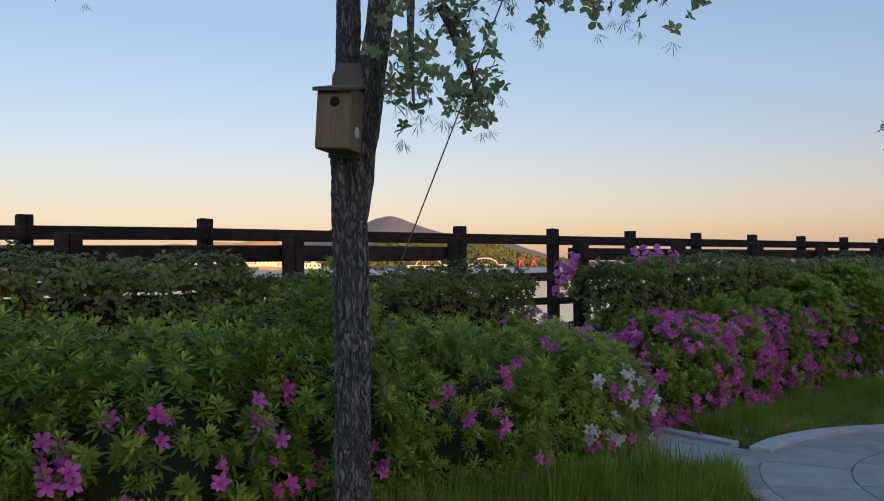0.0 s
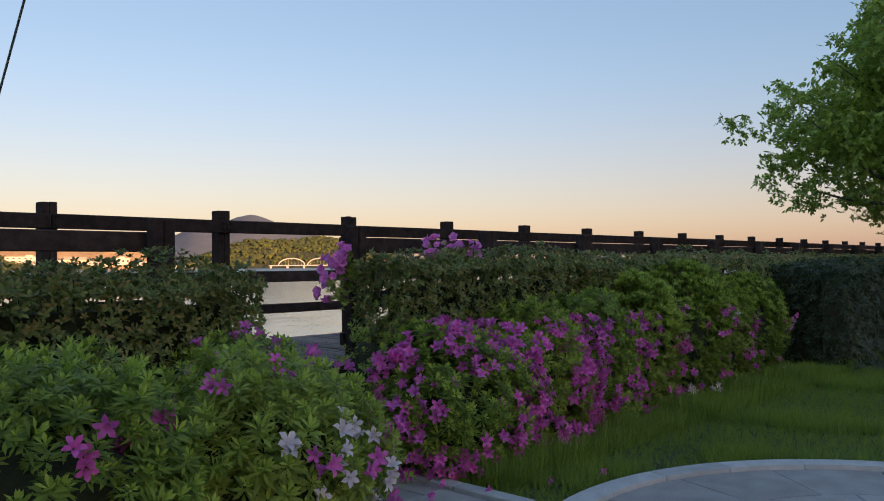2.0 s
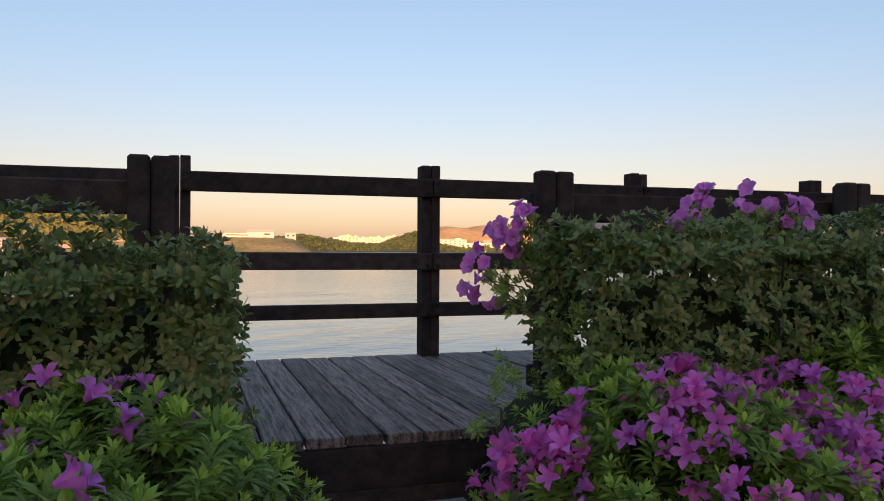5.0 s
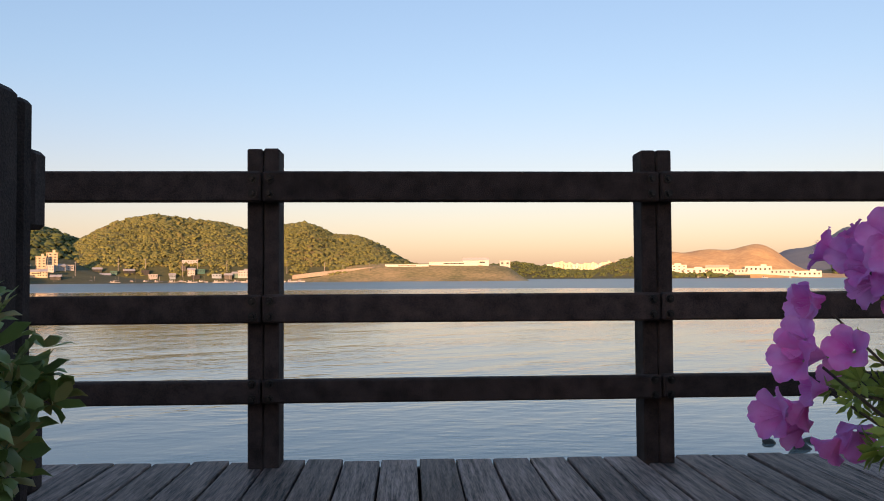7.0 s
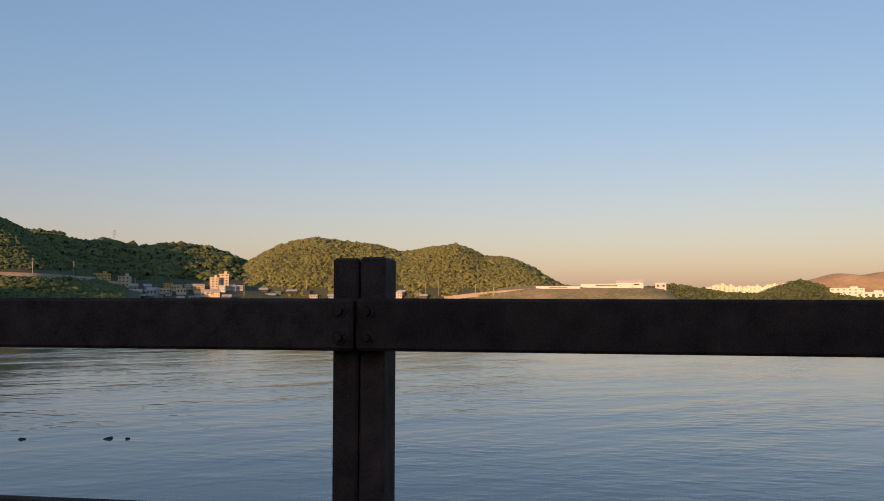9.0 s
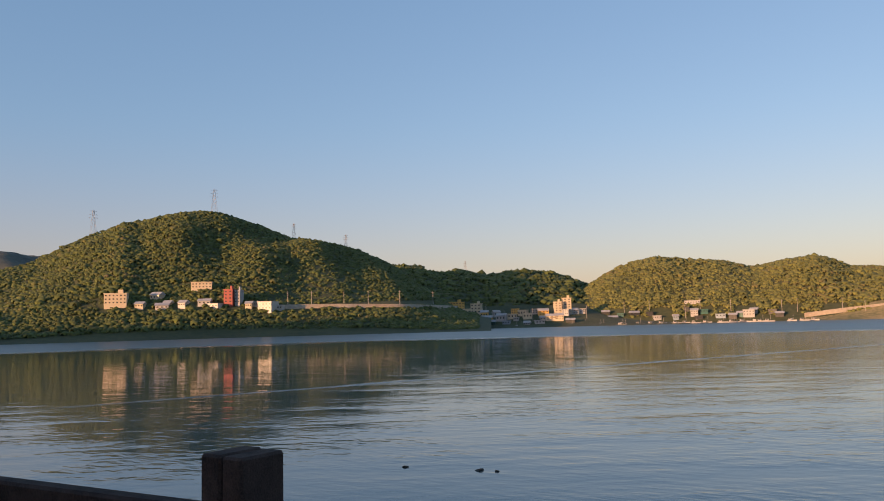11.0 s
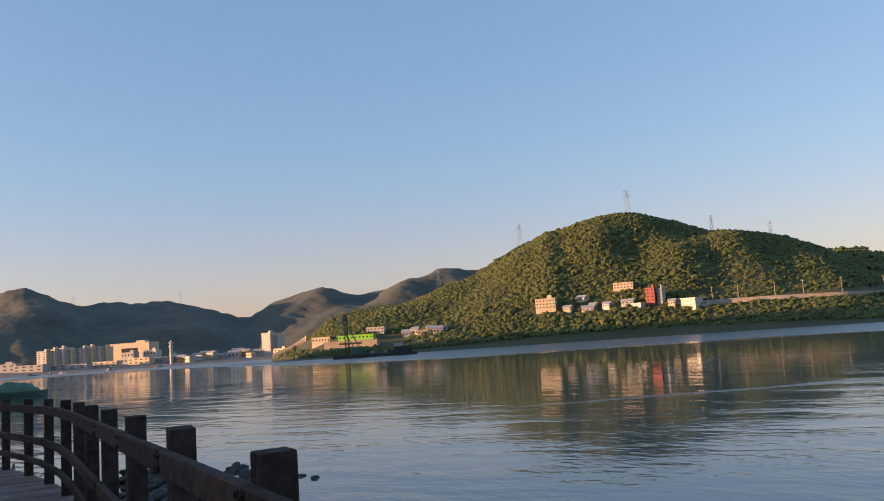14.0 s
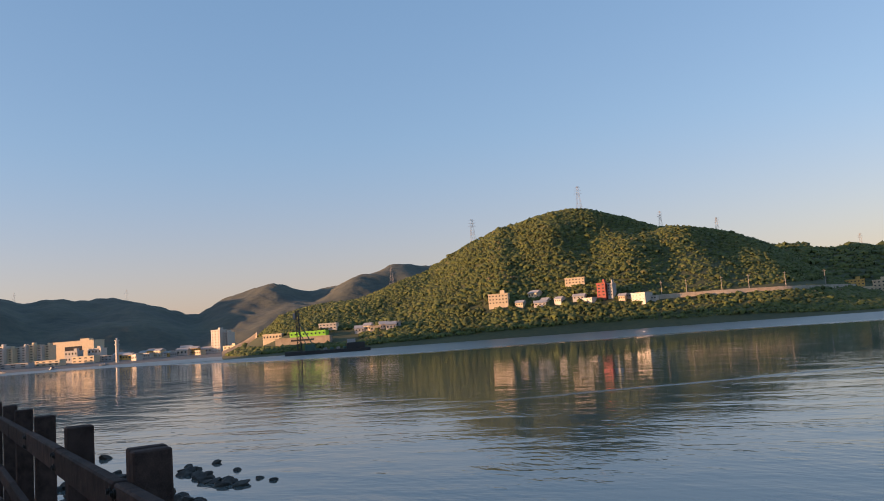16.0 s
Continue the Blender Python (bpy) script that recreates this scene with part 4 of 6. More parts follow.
def azalea(at, r, whorls, blooms, seed, leaf, label, white=0, rose=0, zone=None, leaf_size=1.0):
    """One azalea bush: leaf rosettes over a solid twig core coloured as inner shade, with blooms where zone(local)
    allows.
    """
    rng = np.random.default_rng(seed)
    r = np.array(r)
    bush = thing("azalea_bush", label, "bush", "azalea bushes by the path", at=at)
    far = at[0] > 3.5 or at[0] < -4.5
    n = whorls if far else int(whorls * 0.52)
    p, nv = shrub_points(n, r, rng, 2.5, seed, 0.15, 0.30)
    p[:, :2] *= belly(p[:, 2:] / r[2])
    p += nv * (0.055 * lumps(p + np.array(at), seed + 3, 8.0) + 0.02)[:, None]
    p[:, 2] = np.maximum(p[:, 2], 0.04)
    front = (p[:, 1] < 0.35 * r[1]) | (rng.uniform(0, 1, n) < 0.28)
    p, nv = p[front], nv[front]
    size = leaf_size * rng.uniform(0.65, 1.35, len(p))
    if far:
        v, f = scatter(p, nv, FAR_T, FAR_F, size * 1.1, rng, 0.65)
        tagged(link_mesh("foliage", array_mesh("foliage", v, f), leaf, bush), kind="stuff")
        top = (p[:, 2] > 0.55 * r[2]) & (lumps(p, seed + 7, 4.0) > -0.5)
        v, f = scatter(p[top] + nv[top] * 0.03, nv[top], FAR_T, FAR_F, size[top] * 1.05, rng, 1.2, 0.5)
    else:
        # each sprig carries two rings of older leaves and a pale tuft at its tip
        way = nv + rng.normal(size=nv.shape) * 0.35 + np.array([0, 0, 0.75])
        state = rng.bit_generator.state
        v, f = scatter(p, way, SPRIG_T, SPRIG_F, size, rng, 0.0, 0.0)
        tagged(link_mesh("foliage", array_mesh("foliage", v, f), leaf, bush), kind="stuff")
        rng.bit_generator.state = state
        v, f = scatter(p, way, TIP_T, TIP_F, size, rng, 0.0, 0.0)
    tagged(link_mesh("new_growth", array_mesh("new_growth", v, f), M_SHOOT, bush), kind="stuff")
    part("twig_shade_core", core_mesh(r, 2.5, seed, 0.15, 0.74), M_CORE, bush, smooth=True)
    bm = bmesh.new()
    for i in range(7):
        a = rng.uniform(0, 6.28)
        cyl(bm, (0.06 * math.cos(a), 0.06 * math.sin(a), 0), (0.6 * r[0] * math.cos(a), 0.6 * r[1] * math.sin(a), 0.75 * r[2]), 0.012, 0.005, 6)
    part("stem", bm, M_TWIG, bush)
    for mesh, count, name in ((F_PINK, blooms, "flower"), (F_ROSE, rose, "flower"), (F_WHITE, white, "flower")):
        if count:
            p, nv = shrub_points(4000, r, rng, 2.5, seed, 0.15, 0.05)
            p[:, :2] *= belly(p[:, 2:] / r[2])
            ok = p[:, 1] < 0.25 * r[1]
            if zone:
                ok &= zone(p, mesh is F_WHITE)
            p, nv = p[ok], nv[ok]
            add_blooms(bush, p[: count] + nv[: count] * 0.05, nv[: count], mesh, rng, count, 0.035, name)
    return bush


def plant_azaleas():
    low = lambda p, w: (p[:, 2] < 0.80) & (lumps(p, 71, 3.0) > -0.15)
    lx = [(-7.5, 0), (-6.6, 1), (-5.7, 2), (-4.8, 3), (-3.95, 4), (-3.1, 5), (-2.25, 6), (-1.35, 7)]
    for x, i in lx:
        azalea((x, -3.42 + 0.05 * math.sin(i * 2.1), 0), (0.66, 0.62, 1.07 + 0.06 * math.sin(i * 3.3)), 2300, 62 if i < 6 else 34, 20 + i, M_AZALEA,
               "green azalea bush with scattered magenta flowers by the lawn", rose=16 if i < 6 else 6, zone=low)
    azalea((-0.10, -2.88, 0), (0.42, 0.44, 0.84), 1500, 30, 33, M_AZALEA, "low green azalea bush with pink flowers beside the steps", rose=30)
    corner = lambda p, w: (p[:, 0] > -0.55) & (p[:, 2] < (0.66 if w else 0.85)) & (((p[:, 0] > -0.20) & (p[:, 0] < 0.25)) | ~np.array(w)) & (p[:, 1] < 0.1)
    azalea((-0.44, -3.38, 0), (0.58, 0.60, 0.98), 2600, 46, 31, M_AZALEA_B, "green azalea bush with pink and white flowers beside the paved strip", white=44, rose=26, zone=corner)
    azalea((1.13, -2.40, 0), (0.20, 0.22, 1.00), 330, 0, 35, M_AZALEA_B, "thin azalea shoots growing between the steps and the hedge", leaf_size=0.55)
    rich = lambda p, w: (p[:, 2] < 0.84) & (p[:, 1] < 0.05) & (lumps(p, 55, 3.2) > -0.55)
    rx = [(1.50, -2.78, 0.84, 330, 100), (2.30, -2.72, 0.99, 300, 130), (3.10, -2.68, 1.06, 200, 130), (3.95, -2.64, 1.16, 40, 40), (4.8, -2.60, 1.18, 30, 40), (5.7, -2.58, 1.2, 40, 30), (6.6, -2.56, 1.15, 12, 20)]
    for i, (x, y, h, c, rose) in enumerate(rx):
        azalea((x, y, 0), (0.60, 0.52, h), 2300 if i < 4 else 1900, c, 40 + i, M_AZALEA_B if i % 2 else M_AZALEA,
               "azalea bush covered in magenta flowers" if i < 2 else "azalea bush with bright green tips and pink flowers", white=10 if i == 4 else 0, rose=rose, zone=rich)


plant_azaleas()


def clipped_hedge(x0, x1, y, ry, h, seed, leaf, density, label, z0=0.0, fuzz=0.3):
    """A clipped hedge run: flat-topped, of small glossy leaves, with thin gaps of light."""
    rng = np.random.default_rng(seed)
    r = np.array([(x1 - x0) / 2, ry, h])
    hedge = thing("clipped_hedge", label, "hedge", "clipped hedge along the fence", at=((x0 + x1) / 2, y, z0))
    n = int(density * ((x1 - x0) * (2 * ry + 2 * h) + 2 * ry * h))
    near_side = x0 > -2.5 and x1 < 3.5
    face = rng.uniform(0, 1, n)
    area = np.array([(x1 - x0) * 2 * ry, (x1 - x0) * h, (x1 - x0) * h, 2 * ry * h, 2 * ry * h])
    cut = np.cumsum(area) / area.sum()
    k = np.searchsorted(cut, face)
    u, w, dpt = rng.uniform(-1, 1, n), rng.uniform(0, 1, n), rng.uniform(0, 1, n) ** 2 * 0.16
    p = np.zeros((n, 3))
    nv = np.zeros((n, 3))
    s = k == 0
    p[s] = np.stack([u[s] * r[0], (w[s] * 2 - 1) * ry, h - dpt[s]], -1); nv[s] = (0, 0, 1)
    for j, sy in ((1, -1), (2, 1)):
        s = k == j
        p[s] = np.stack([u[s] * r[0], sy * (ry - dpt[s]), w[s] * h], -1); nv[s] = (0, sy, 0.25)
    for j, sx in ((3, -1), (4, 1)):
        s = k == j
        p[s] = np.stack([sx * (r[0] - dpt[s]), u[s] * ry, w[s] * h], -1); nv[s] = (sx, 0, 0.25)
    # round the shoulders and make the faces uneven
    seen = near_side | (k != 2) | (rng.uniform(0, 1, n) < 0.35)
    p, nv, n = p[seen], nv[seen], int(seen.sum())
    q = p.copy(); q[:, 0] += (x0 + x1) / 2
    bulge = 0.065 * lumps(q, 5, 2.4) + 0.065 * lumps(q, 6, 7.0)
    p += nv * bulge[:, None]
    edge = np.clip((p[:, 2] - (h - 0.14)) / 0.14, 0, 1) * np.clip((np.abs(p[:, 1]) - (ry - 0.16)) / 0.16, 0, 1)
    p[:, 2] -= 0.10 * edge
    v, f = scatter(p, nv, NEAR_T if near_side else BOX_T, NEAR_F if near_side else BOX_F, rng.uniform(0.7, 1.4, n), rng, 0.3, 0.9)
    tagged(link_mesh("foliage", array_mesh("foliage", v, f), leaf, hedge), kind="stuff")
    # upright new shoots on top
    m = int((x1 - x0) * 2 * ry * 620 * fuzz)
    p = np.stack([rng.uniform(-r[0], r[0], m), rng.uniform(-ry, ry, m), h + rng.uniform(-0.07, 0.0, m)], -1)
    p[:, 2] += 0.025 * lumps(p + np.array([(x0 + x1) / 2, 0, 0]), 6, 7.0)
    v, f = scatter(p, np.tile((0, 0, 1.0), (m, 1)), AZ_T * np.array([0.75, 0.75, 1.2]), AZ_F, rng.uniform(0.35, 0.85, m), rng, 0.8, 0.3)
    tagged(link_mesh("new_growth", array_mesh("new_growth", v, f), M_BRONZE, hedge), kind="stuff")
    # a solid block coloured as the shade inside the hedge, with thin branches
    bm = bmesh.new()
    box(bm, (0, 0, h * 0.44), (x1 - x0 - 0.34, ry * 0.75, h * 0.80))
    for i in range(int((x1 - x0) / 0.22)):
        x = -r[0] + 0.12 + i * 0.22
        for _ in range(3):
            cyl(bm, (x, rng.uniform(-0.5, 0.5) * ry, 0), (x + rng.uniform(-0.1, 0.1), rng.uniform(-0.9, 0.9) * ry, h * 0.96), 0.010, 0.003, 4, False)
    part("branch_shade_core", bm, M_CORE, hedge)
    return hedge


def plant_hedges():
    lab = "clipped evergreen hedge with bronze new leaves beside the deck"
    for i, (a, b) in enumerate(((-9.4, -7.0), (-7.0, -4.6), (-4.6, -2.2), (-2.2, 0.16))):
        clipped_hedge(a, b, -2.38, 0.25, (1.42, 1.42, 1.41, 1.29)[i], 60 + i, M_BOX, (450, 550, 800, 1100)[i], lab)
    for i, (a, b) in enumerate(((1.24, 3.4), (3.4, 5.6), (5.6, 8.0), (8.0, 11.5), (11.5, 16.5), (16.5, 24))):
        clipped_hedge(a, b, -2.38, 0.25, 1.38, 70 + i, M_BOX, (1150, 650, 450, 320, 190, 110)[i], lab, fuzz=0.5 if i else 0.25)
    clipped_hedge(7.4, 10.4, -3.0, 0.5, 1.28, 90, M_DARKLEAF, 420, "dark green dense hedge at the end of the lawn", fuzz=0.05)


plant_hedges()


def loose_blooms(at, spread, count, seed, label, lean=(0, -0.3, 0.4), twig_to=None, size=1.0):
    """A spray of magenta azalea blooms on thin twigs reaching out of the hedge."""
    rng = np.random.default_rng(seed)
    spray = thing("azalea_spray", label, "flowers", "azalea sprays in the hedge", at=at)
    spots, dirs = [], []
    root = np.array(twig_to)
    for i in range(max(4, count // 3)):
        d = rng.normal(size=3) * np.array(spread)
        n = d / (np.linalg.norm(d) + 1e-6) + np.array(lean)
        spots.append(d)
        dirs.append(n)
        mid = (root + d) / 2 + rng.normal(size=3) * 0.03
        bm = bmesh.new()
        cyl(bm, root, mid, 0.0035, 0.003, 5, False)
        cyl(bm, mid, d, 0.003, 0.0018, 5, False)
        part("twig", bm, M_TWIG, spray)
    pts = np.repeat(np.array(spots), 9, 0) * rng.uniform(0.3, 1.0, (len(spots) * 9, 1)) + root * rng.uniform(0.0, 0.45, (len(spots) * 9, 1)) + rng.normal(size=(len(spots) * 9, 3)) * 0.03
    v, f = scatter(pts - np.array(lean) * 0.03, np.repeat(np.array(dirs), 9, 0), AZ_T, AZ_F, rng.uniform(0.5, 0.9, len(pts)), rng, 0.2)
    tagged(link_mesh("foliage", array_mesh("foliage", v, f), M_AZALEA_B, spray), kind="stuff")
    add_blooms(spray, np.array(spots), np.array(dirs), F_LARGE, rng, count, 0.022 * size)


loose_blooms((1.30, -1.97, 1.32), (0.085, 0.05, 0.055), 30, 5, "spray of large magenta azalea flowers beside the steps", (-0.5, -0.3, 0.2), (0.16, -0.1, -0.32))
loose_blooms((1.135, -2.00, 1.185), (0.055, 0.05, 0.04), 16, 6, "low spray of magenta azalea flowers beside the steps", (-0.6, -0.3, 0.1), (0.22, -0.1, -0.2))
loose_blooms((2.16, -2.31, 1.42), (0.24, 0.10, 0.035), 40, 7, "magenta azalea flowers on top of the hedge", (0, -0.2, 0.7), (0.0, 0.0, -0.3))


# ---- lawn ----
def grow_lawn():
    rng = np.random.default_rng(12)
    n, m = 44000, 15000
    x = np.concatenate([rng.uniform(-2.6, 8.0, n), rng.uniform(-6.5, 13.0, m)])
    y = np.concatenate([rng.uniform(-5.6, -2.9, n), rng.uniform(-8.6, -2.9, m)])
    away = np.hypot(x - PLAZA.x, y - PLAZA.y) > PLAZA_R + 0.03
    strip = (x > 0.02) & (x < 1.10) & (y > -4.2)
    keep = away & ~strip & ~((x < -0.4) & (y > -3.7)) & ~((x > 1.1) & (y > -3.0))
    x, y = x[keep], y[keep]
    p = np.stack([x, y, np.zeros_like(x)], -1)
    tall = 0.35 + 0.35 * (lumps(p, 8, 1.5) > 0.1) + np.where((y > -4.6) & (x < 0.2), 0.55, 0) + np.where((x > 1.2) & (y > -3.5), 0.5, 0)
    v, f = scatter(p, np.tile((0, 0, 1.0), (len(p), 1)), GRASS_T, GRASS_F, tall * rng.uniform(0.6, 1.4, len(p)), rng, 0.6, 0.5)
    tagged(link_mesh("lawn", array_mesh("lawn", v, f), M_GRASS), "uneven green lawn grass with longer tufts by the bushes", "grass", kind="stuff")


grow_lawn()


def long_grass():
    """Uncut stalks along the foot of the bushes."""
    rng = np.random.default_rng(19)
    n = 420
    p = np.stack([rng.uniform(-2.4, -0.1, n), -4.12 + rng.normal(size=n) * 0.09, np.zeros(n)], -1)
    m = 150
    q = np.stack([rng.uniform(1.2, 7.0, m), -3.38 + rng.normal(size=m) * 0.08, np.zeros(m)], -1)
    p = np.concatenate([p, q])
    v, f = scatter(p, np.tile((0, 0, 1.0), (len(p), 1)), GRASS_T * np.array([0.7, 0.7, 1.0]), GRASS_F, np.concatenate([rng.uniform(1.2, 3.2, n), rng.uniform(0.8, 1.8, m)]), rng, 0.9, 0.3)
    tagged(link_mesh("long_grass", array_mesh("long_grass", v, f), M_GRASS), "long uncut grass stalks at the foot of the bushes", "grass", kind="stuff")


long_grass()


def fallen_blooms():
    rng = np.random.default_rng(29)
    for x, y in ((0.95, -3.25), (1.02, -3.48), (0.75, -3.30), (1.42, -3.66), (0.60, -3.05), (1.75, -3.80), (0.3, -3.4)):
        ob = new("fallen_flower", F_PINK)
        ob.matrix_basis = pose(x, y, 0.045, rng.uniform(70, 110), rng.uniform(-20, 20), rng.uniform(0, 360)) @ Matrix.Scale(0.8, 4)
        tagged(ob, "fallen magenta azalea flower lying on the paving", "flower", "fallen flowers")


fallen_blooms()


# ---- trees ----
def bark_tube(bm, pts, radii, n=20, seed=1, relief=0.12):
    """A trunk or limb swept along pts, with long furrows between bark plates."""
    rings = []
    pts = [Vector(p) for p in pts]
    for i, (p, r) in enumerate(zip(pts, radii)):
        d = (pts[min(i + 1, len(pts) - 1)] - pts[max(i - 1, 0)]).normalized()
        q = d.to_track_quat("Z", "X")
        ring = []
        for k in range(n):
            a = 2 * math.pi * k / n
            v = noise.noise(Vector((math.cos(a) * 3.4 + seed, math.sin(a) * 3.4, p.z * 5.0)))
            fine_v = noise.noise(Vector((math.cos(a) * 9 + seed, math.sin(a) * 9, p.z * 22)))
            wob = 1 + relief * (1.0 - 3.2 * max(0.0, 0.28 - abs(v)) + 0.35 * fine_v) - relief * 0.6
            ring.append(bm.verts.new(p + q @ Vector((math.cos(a) * r * wob, math.sin(a) * r * wob, 0))))
        rings.append(ring)
    for a, b in zip(rings, rings[1:]):
        for k in range(n):
            bm.faces.new((a[k], a[(k + 1) % n], b[(k + 1) % n], b[k]))
    bm.faces.new(rings[-1])
    return bm


def curve_points(a, b, n, bend, rng):
    a, b = Vector(a), Vector(b)
    side = Vector(rng.normal(size=3)) * bend
    return [a.lerp(b, i / (n - 1)) + side * math.sin(math.pi * i / (n - 1)) for i in range(n)]


def birdhouse_tree():
    rng = np.random.default_rng(17)
    tree = thing("tree", "broadleaf park tree with rough grey bark and a forked trunk", "tree", at=(-2.44, -4.21, 0))
    zs = np.linspace(-0.05, 2.05, 170)
    bm = bark_tube(bmesh.new(), [(0.012 * math.sin(2.2 * z), 0.010 * math.sin(1.7 * z + 1), z) for z in zs], [0.070 + 0.030 * math.exp(-6 * max(z, 0)) + 0.012 * max(0, z - 1.5) for z in zs], 72, 3, 0.22)
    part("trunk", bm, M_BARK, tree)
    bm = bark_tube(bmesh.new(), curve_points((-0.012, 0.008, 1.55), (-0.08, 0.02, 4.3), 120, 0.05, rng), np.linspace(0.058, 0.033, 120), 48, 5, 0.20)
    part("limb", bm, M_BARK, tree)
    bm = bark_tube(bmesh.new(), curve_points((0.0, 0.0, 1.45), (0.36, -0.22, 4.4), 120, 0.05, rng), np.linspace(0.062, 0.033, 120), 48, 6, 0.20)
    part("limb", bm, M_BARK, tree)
    branches = [((0.42, -0.30, 2.9), (0.62, -0.55, 2.44)), ((0.45, -0.32, 2.95), (0.85, -0.80, 2.50)), ((0.15, -0.09, 2.75), (0.38, -0.333, 2.34)), ((0.30, -0.25, 2.45), (0.429, -0.251, 2.03)), ((0.20, -0.18, 2.58), (-0.014, -0.50, 1.95)), ((0.40, -0.30, 3.0), (1.02, -0.92, 2.44)), ((-0.05, 0, 2.9), (-0.98, 0.42, 2.52)),
                ((-0.08, 0, 3.4), (-0.7, -0.9, 4.2)), ((0.4, -0.3, 3.7), (1.5, -0.8, 4.3)), ((-0.06, 0, 3.9), (0.3, 0.9, 4.6)), ((0.5, -0.35, 3.2), (1.5, 0.2, 3.1)), ((-0.06, 0, 3.3), (-1.2, -0.3, 3.6)), ((0.2, -0.2, 3.3), (0.9, 1.0, 3.7))]
    tips = []
    for i, (a, b) in enumerate(branches):
        pts = curve_points(a, b, 14, 0.05, rng)
        part("branch", bark_tube(bmesh.new(), pts, np.linspace(0.020, 0.004, 14), 8, 20 + i, 0.1), M_BARK, tree)
        for t in range(5, 14):
            for _ in range(6 if i < 7 else 8):
                sp = 0.072 if i < 7 else 0.17
                tips.append(np.array(pts[t]) + rng.normal(size=3) * sp * np.array([1, 1, 0.8]))
    tips = np.array(tips)
    crown = rng.normal(size=(1500, 3)) * np.array([1.2, 1.2, 0.6]) + np.array([0.2, 0, 4.5])
    crown = crown[(lumps(crown, 4, 1.6) > -0.25) & (crown[:, 2] > 3.4)]
    p = np.concatenate([tips, crown])
    v, f = scatter(p, np.tile((0, 0, 0.4), (len(p), 1)), OVAL_T, OVAL_F, rng.uniform(0.55, 0.95, len(p)), rng, 0.0, 1.6)
    tagged(link_mesh("crown", array_mesh("crown", v, f), M_TREELEAF, tree), kind="stuff")
    p = tips[::2]
    v, f = scatter(p - np.array([0, 0, 0.05]), np.tile((0, 0, -1.0), (len(p), 1)), leaf_whorl(9, 0.09, 0.0024, 0.9, 8)[0], leaf_whorl(9, 0.09, 0.0024, 0.9, 8)[1], rng.uniform(0.5, 1.0, len(p)), rng, -0.3, 0.8)
    tagged(link_mesh("blossom_fringe", array_mesh("blossom_fringe", v, f), M_CATKIN, tree, "pale thread-like blossoms"), kind="stuff")


birdhouse_tree()


def lawn_tree():
    """The round-headed tree beyond the hedge: crown made of leaf sprays on drooping limbs."""
    rng = np.random.default_rng(23)
    base = np.array([15.0, -3.05, 0.0])
    tree = thing("tree", "leafy green park tree with low spreading branches", "tree", at=base)
    part("trunk", bark_tube(bmesh.new(), curve_points((0, 0, -0.05), (0.1, 0, 3.0), 30, 0.08, rng), np.linspace(0.17, 0.11, 30), 20, 4, 0.1), M_BARK, tree)
    pts = []
    for i in range(58):
        a = rng.uniform(0, 6.28)
        e = rng.uniform(0.12, 1.30)
        L = rng.uniform(2.8, 3.7) * (1 - 0.18 * max(e, 0))
        s = Vector((0.05, 0, rng.uniform(2.4, 4.3)))
        t = s + Vector((math.cos(a) * math.cos(e), math.sin(a) * math.cos(e), math.sin(e) * 1.05)) * L
        limb = curve_points(s, t, 10, 0.25, rng)
        part("limb", bark_tube(bmesh.new(), limb, np.linspace(0.05, 0.008, 10), 6, i, 0.1), M_BARK, tree)
        for k in range(3, 10):
            for _ in range(3):
                c = np.array(limb[k]) + rng.normal(size=3) * 0.30
                pts.append(c + rng.normal(size=(24, 3)) * np.array([0.15, 0.15, 0.10]))
    p = np.concatenate(pts)
    v, f = scatter(p, np.tile((0, 0, 0.5), (len(p), 1)), TREE_T[:20], TREE_F[:16], rng.uniform(1.0, 1.7, len(p)), rng, 0.1, 1.5)
    tagged(link_mesh("crown", array_mesh("crown", v, f), M_TREELEAF_B, tree), kind="stuff")


lawn_tree()


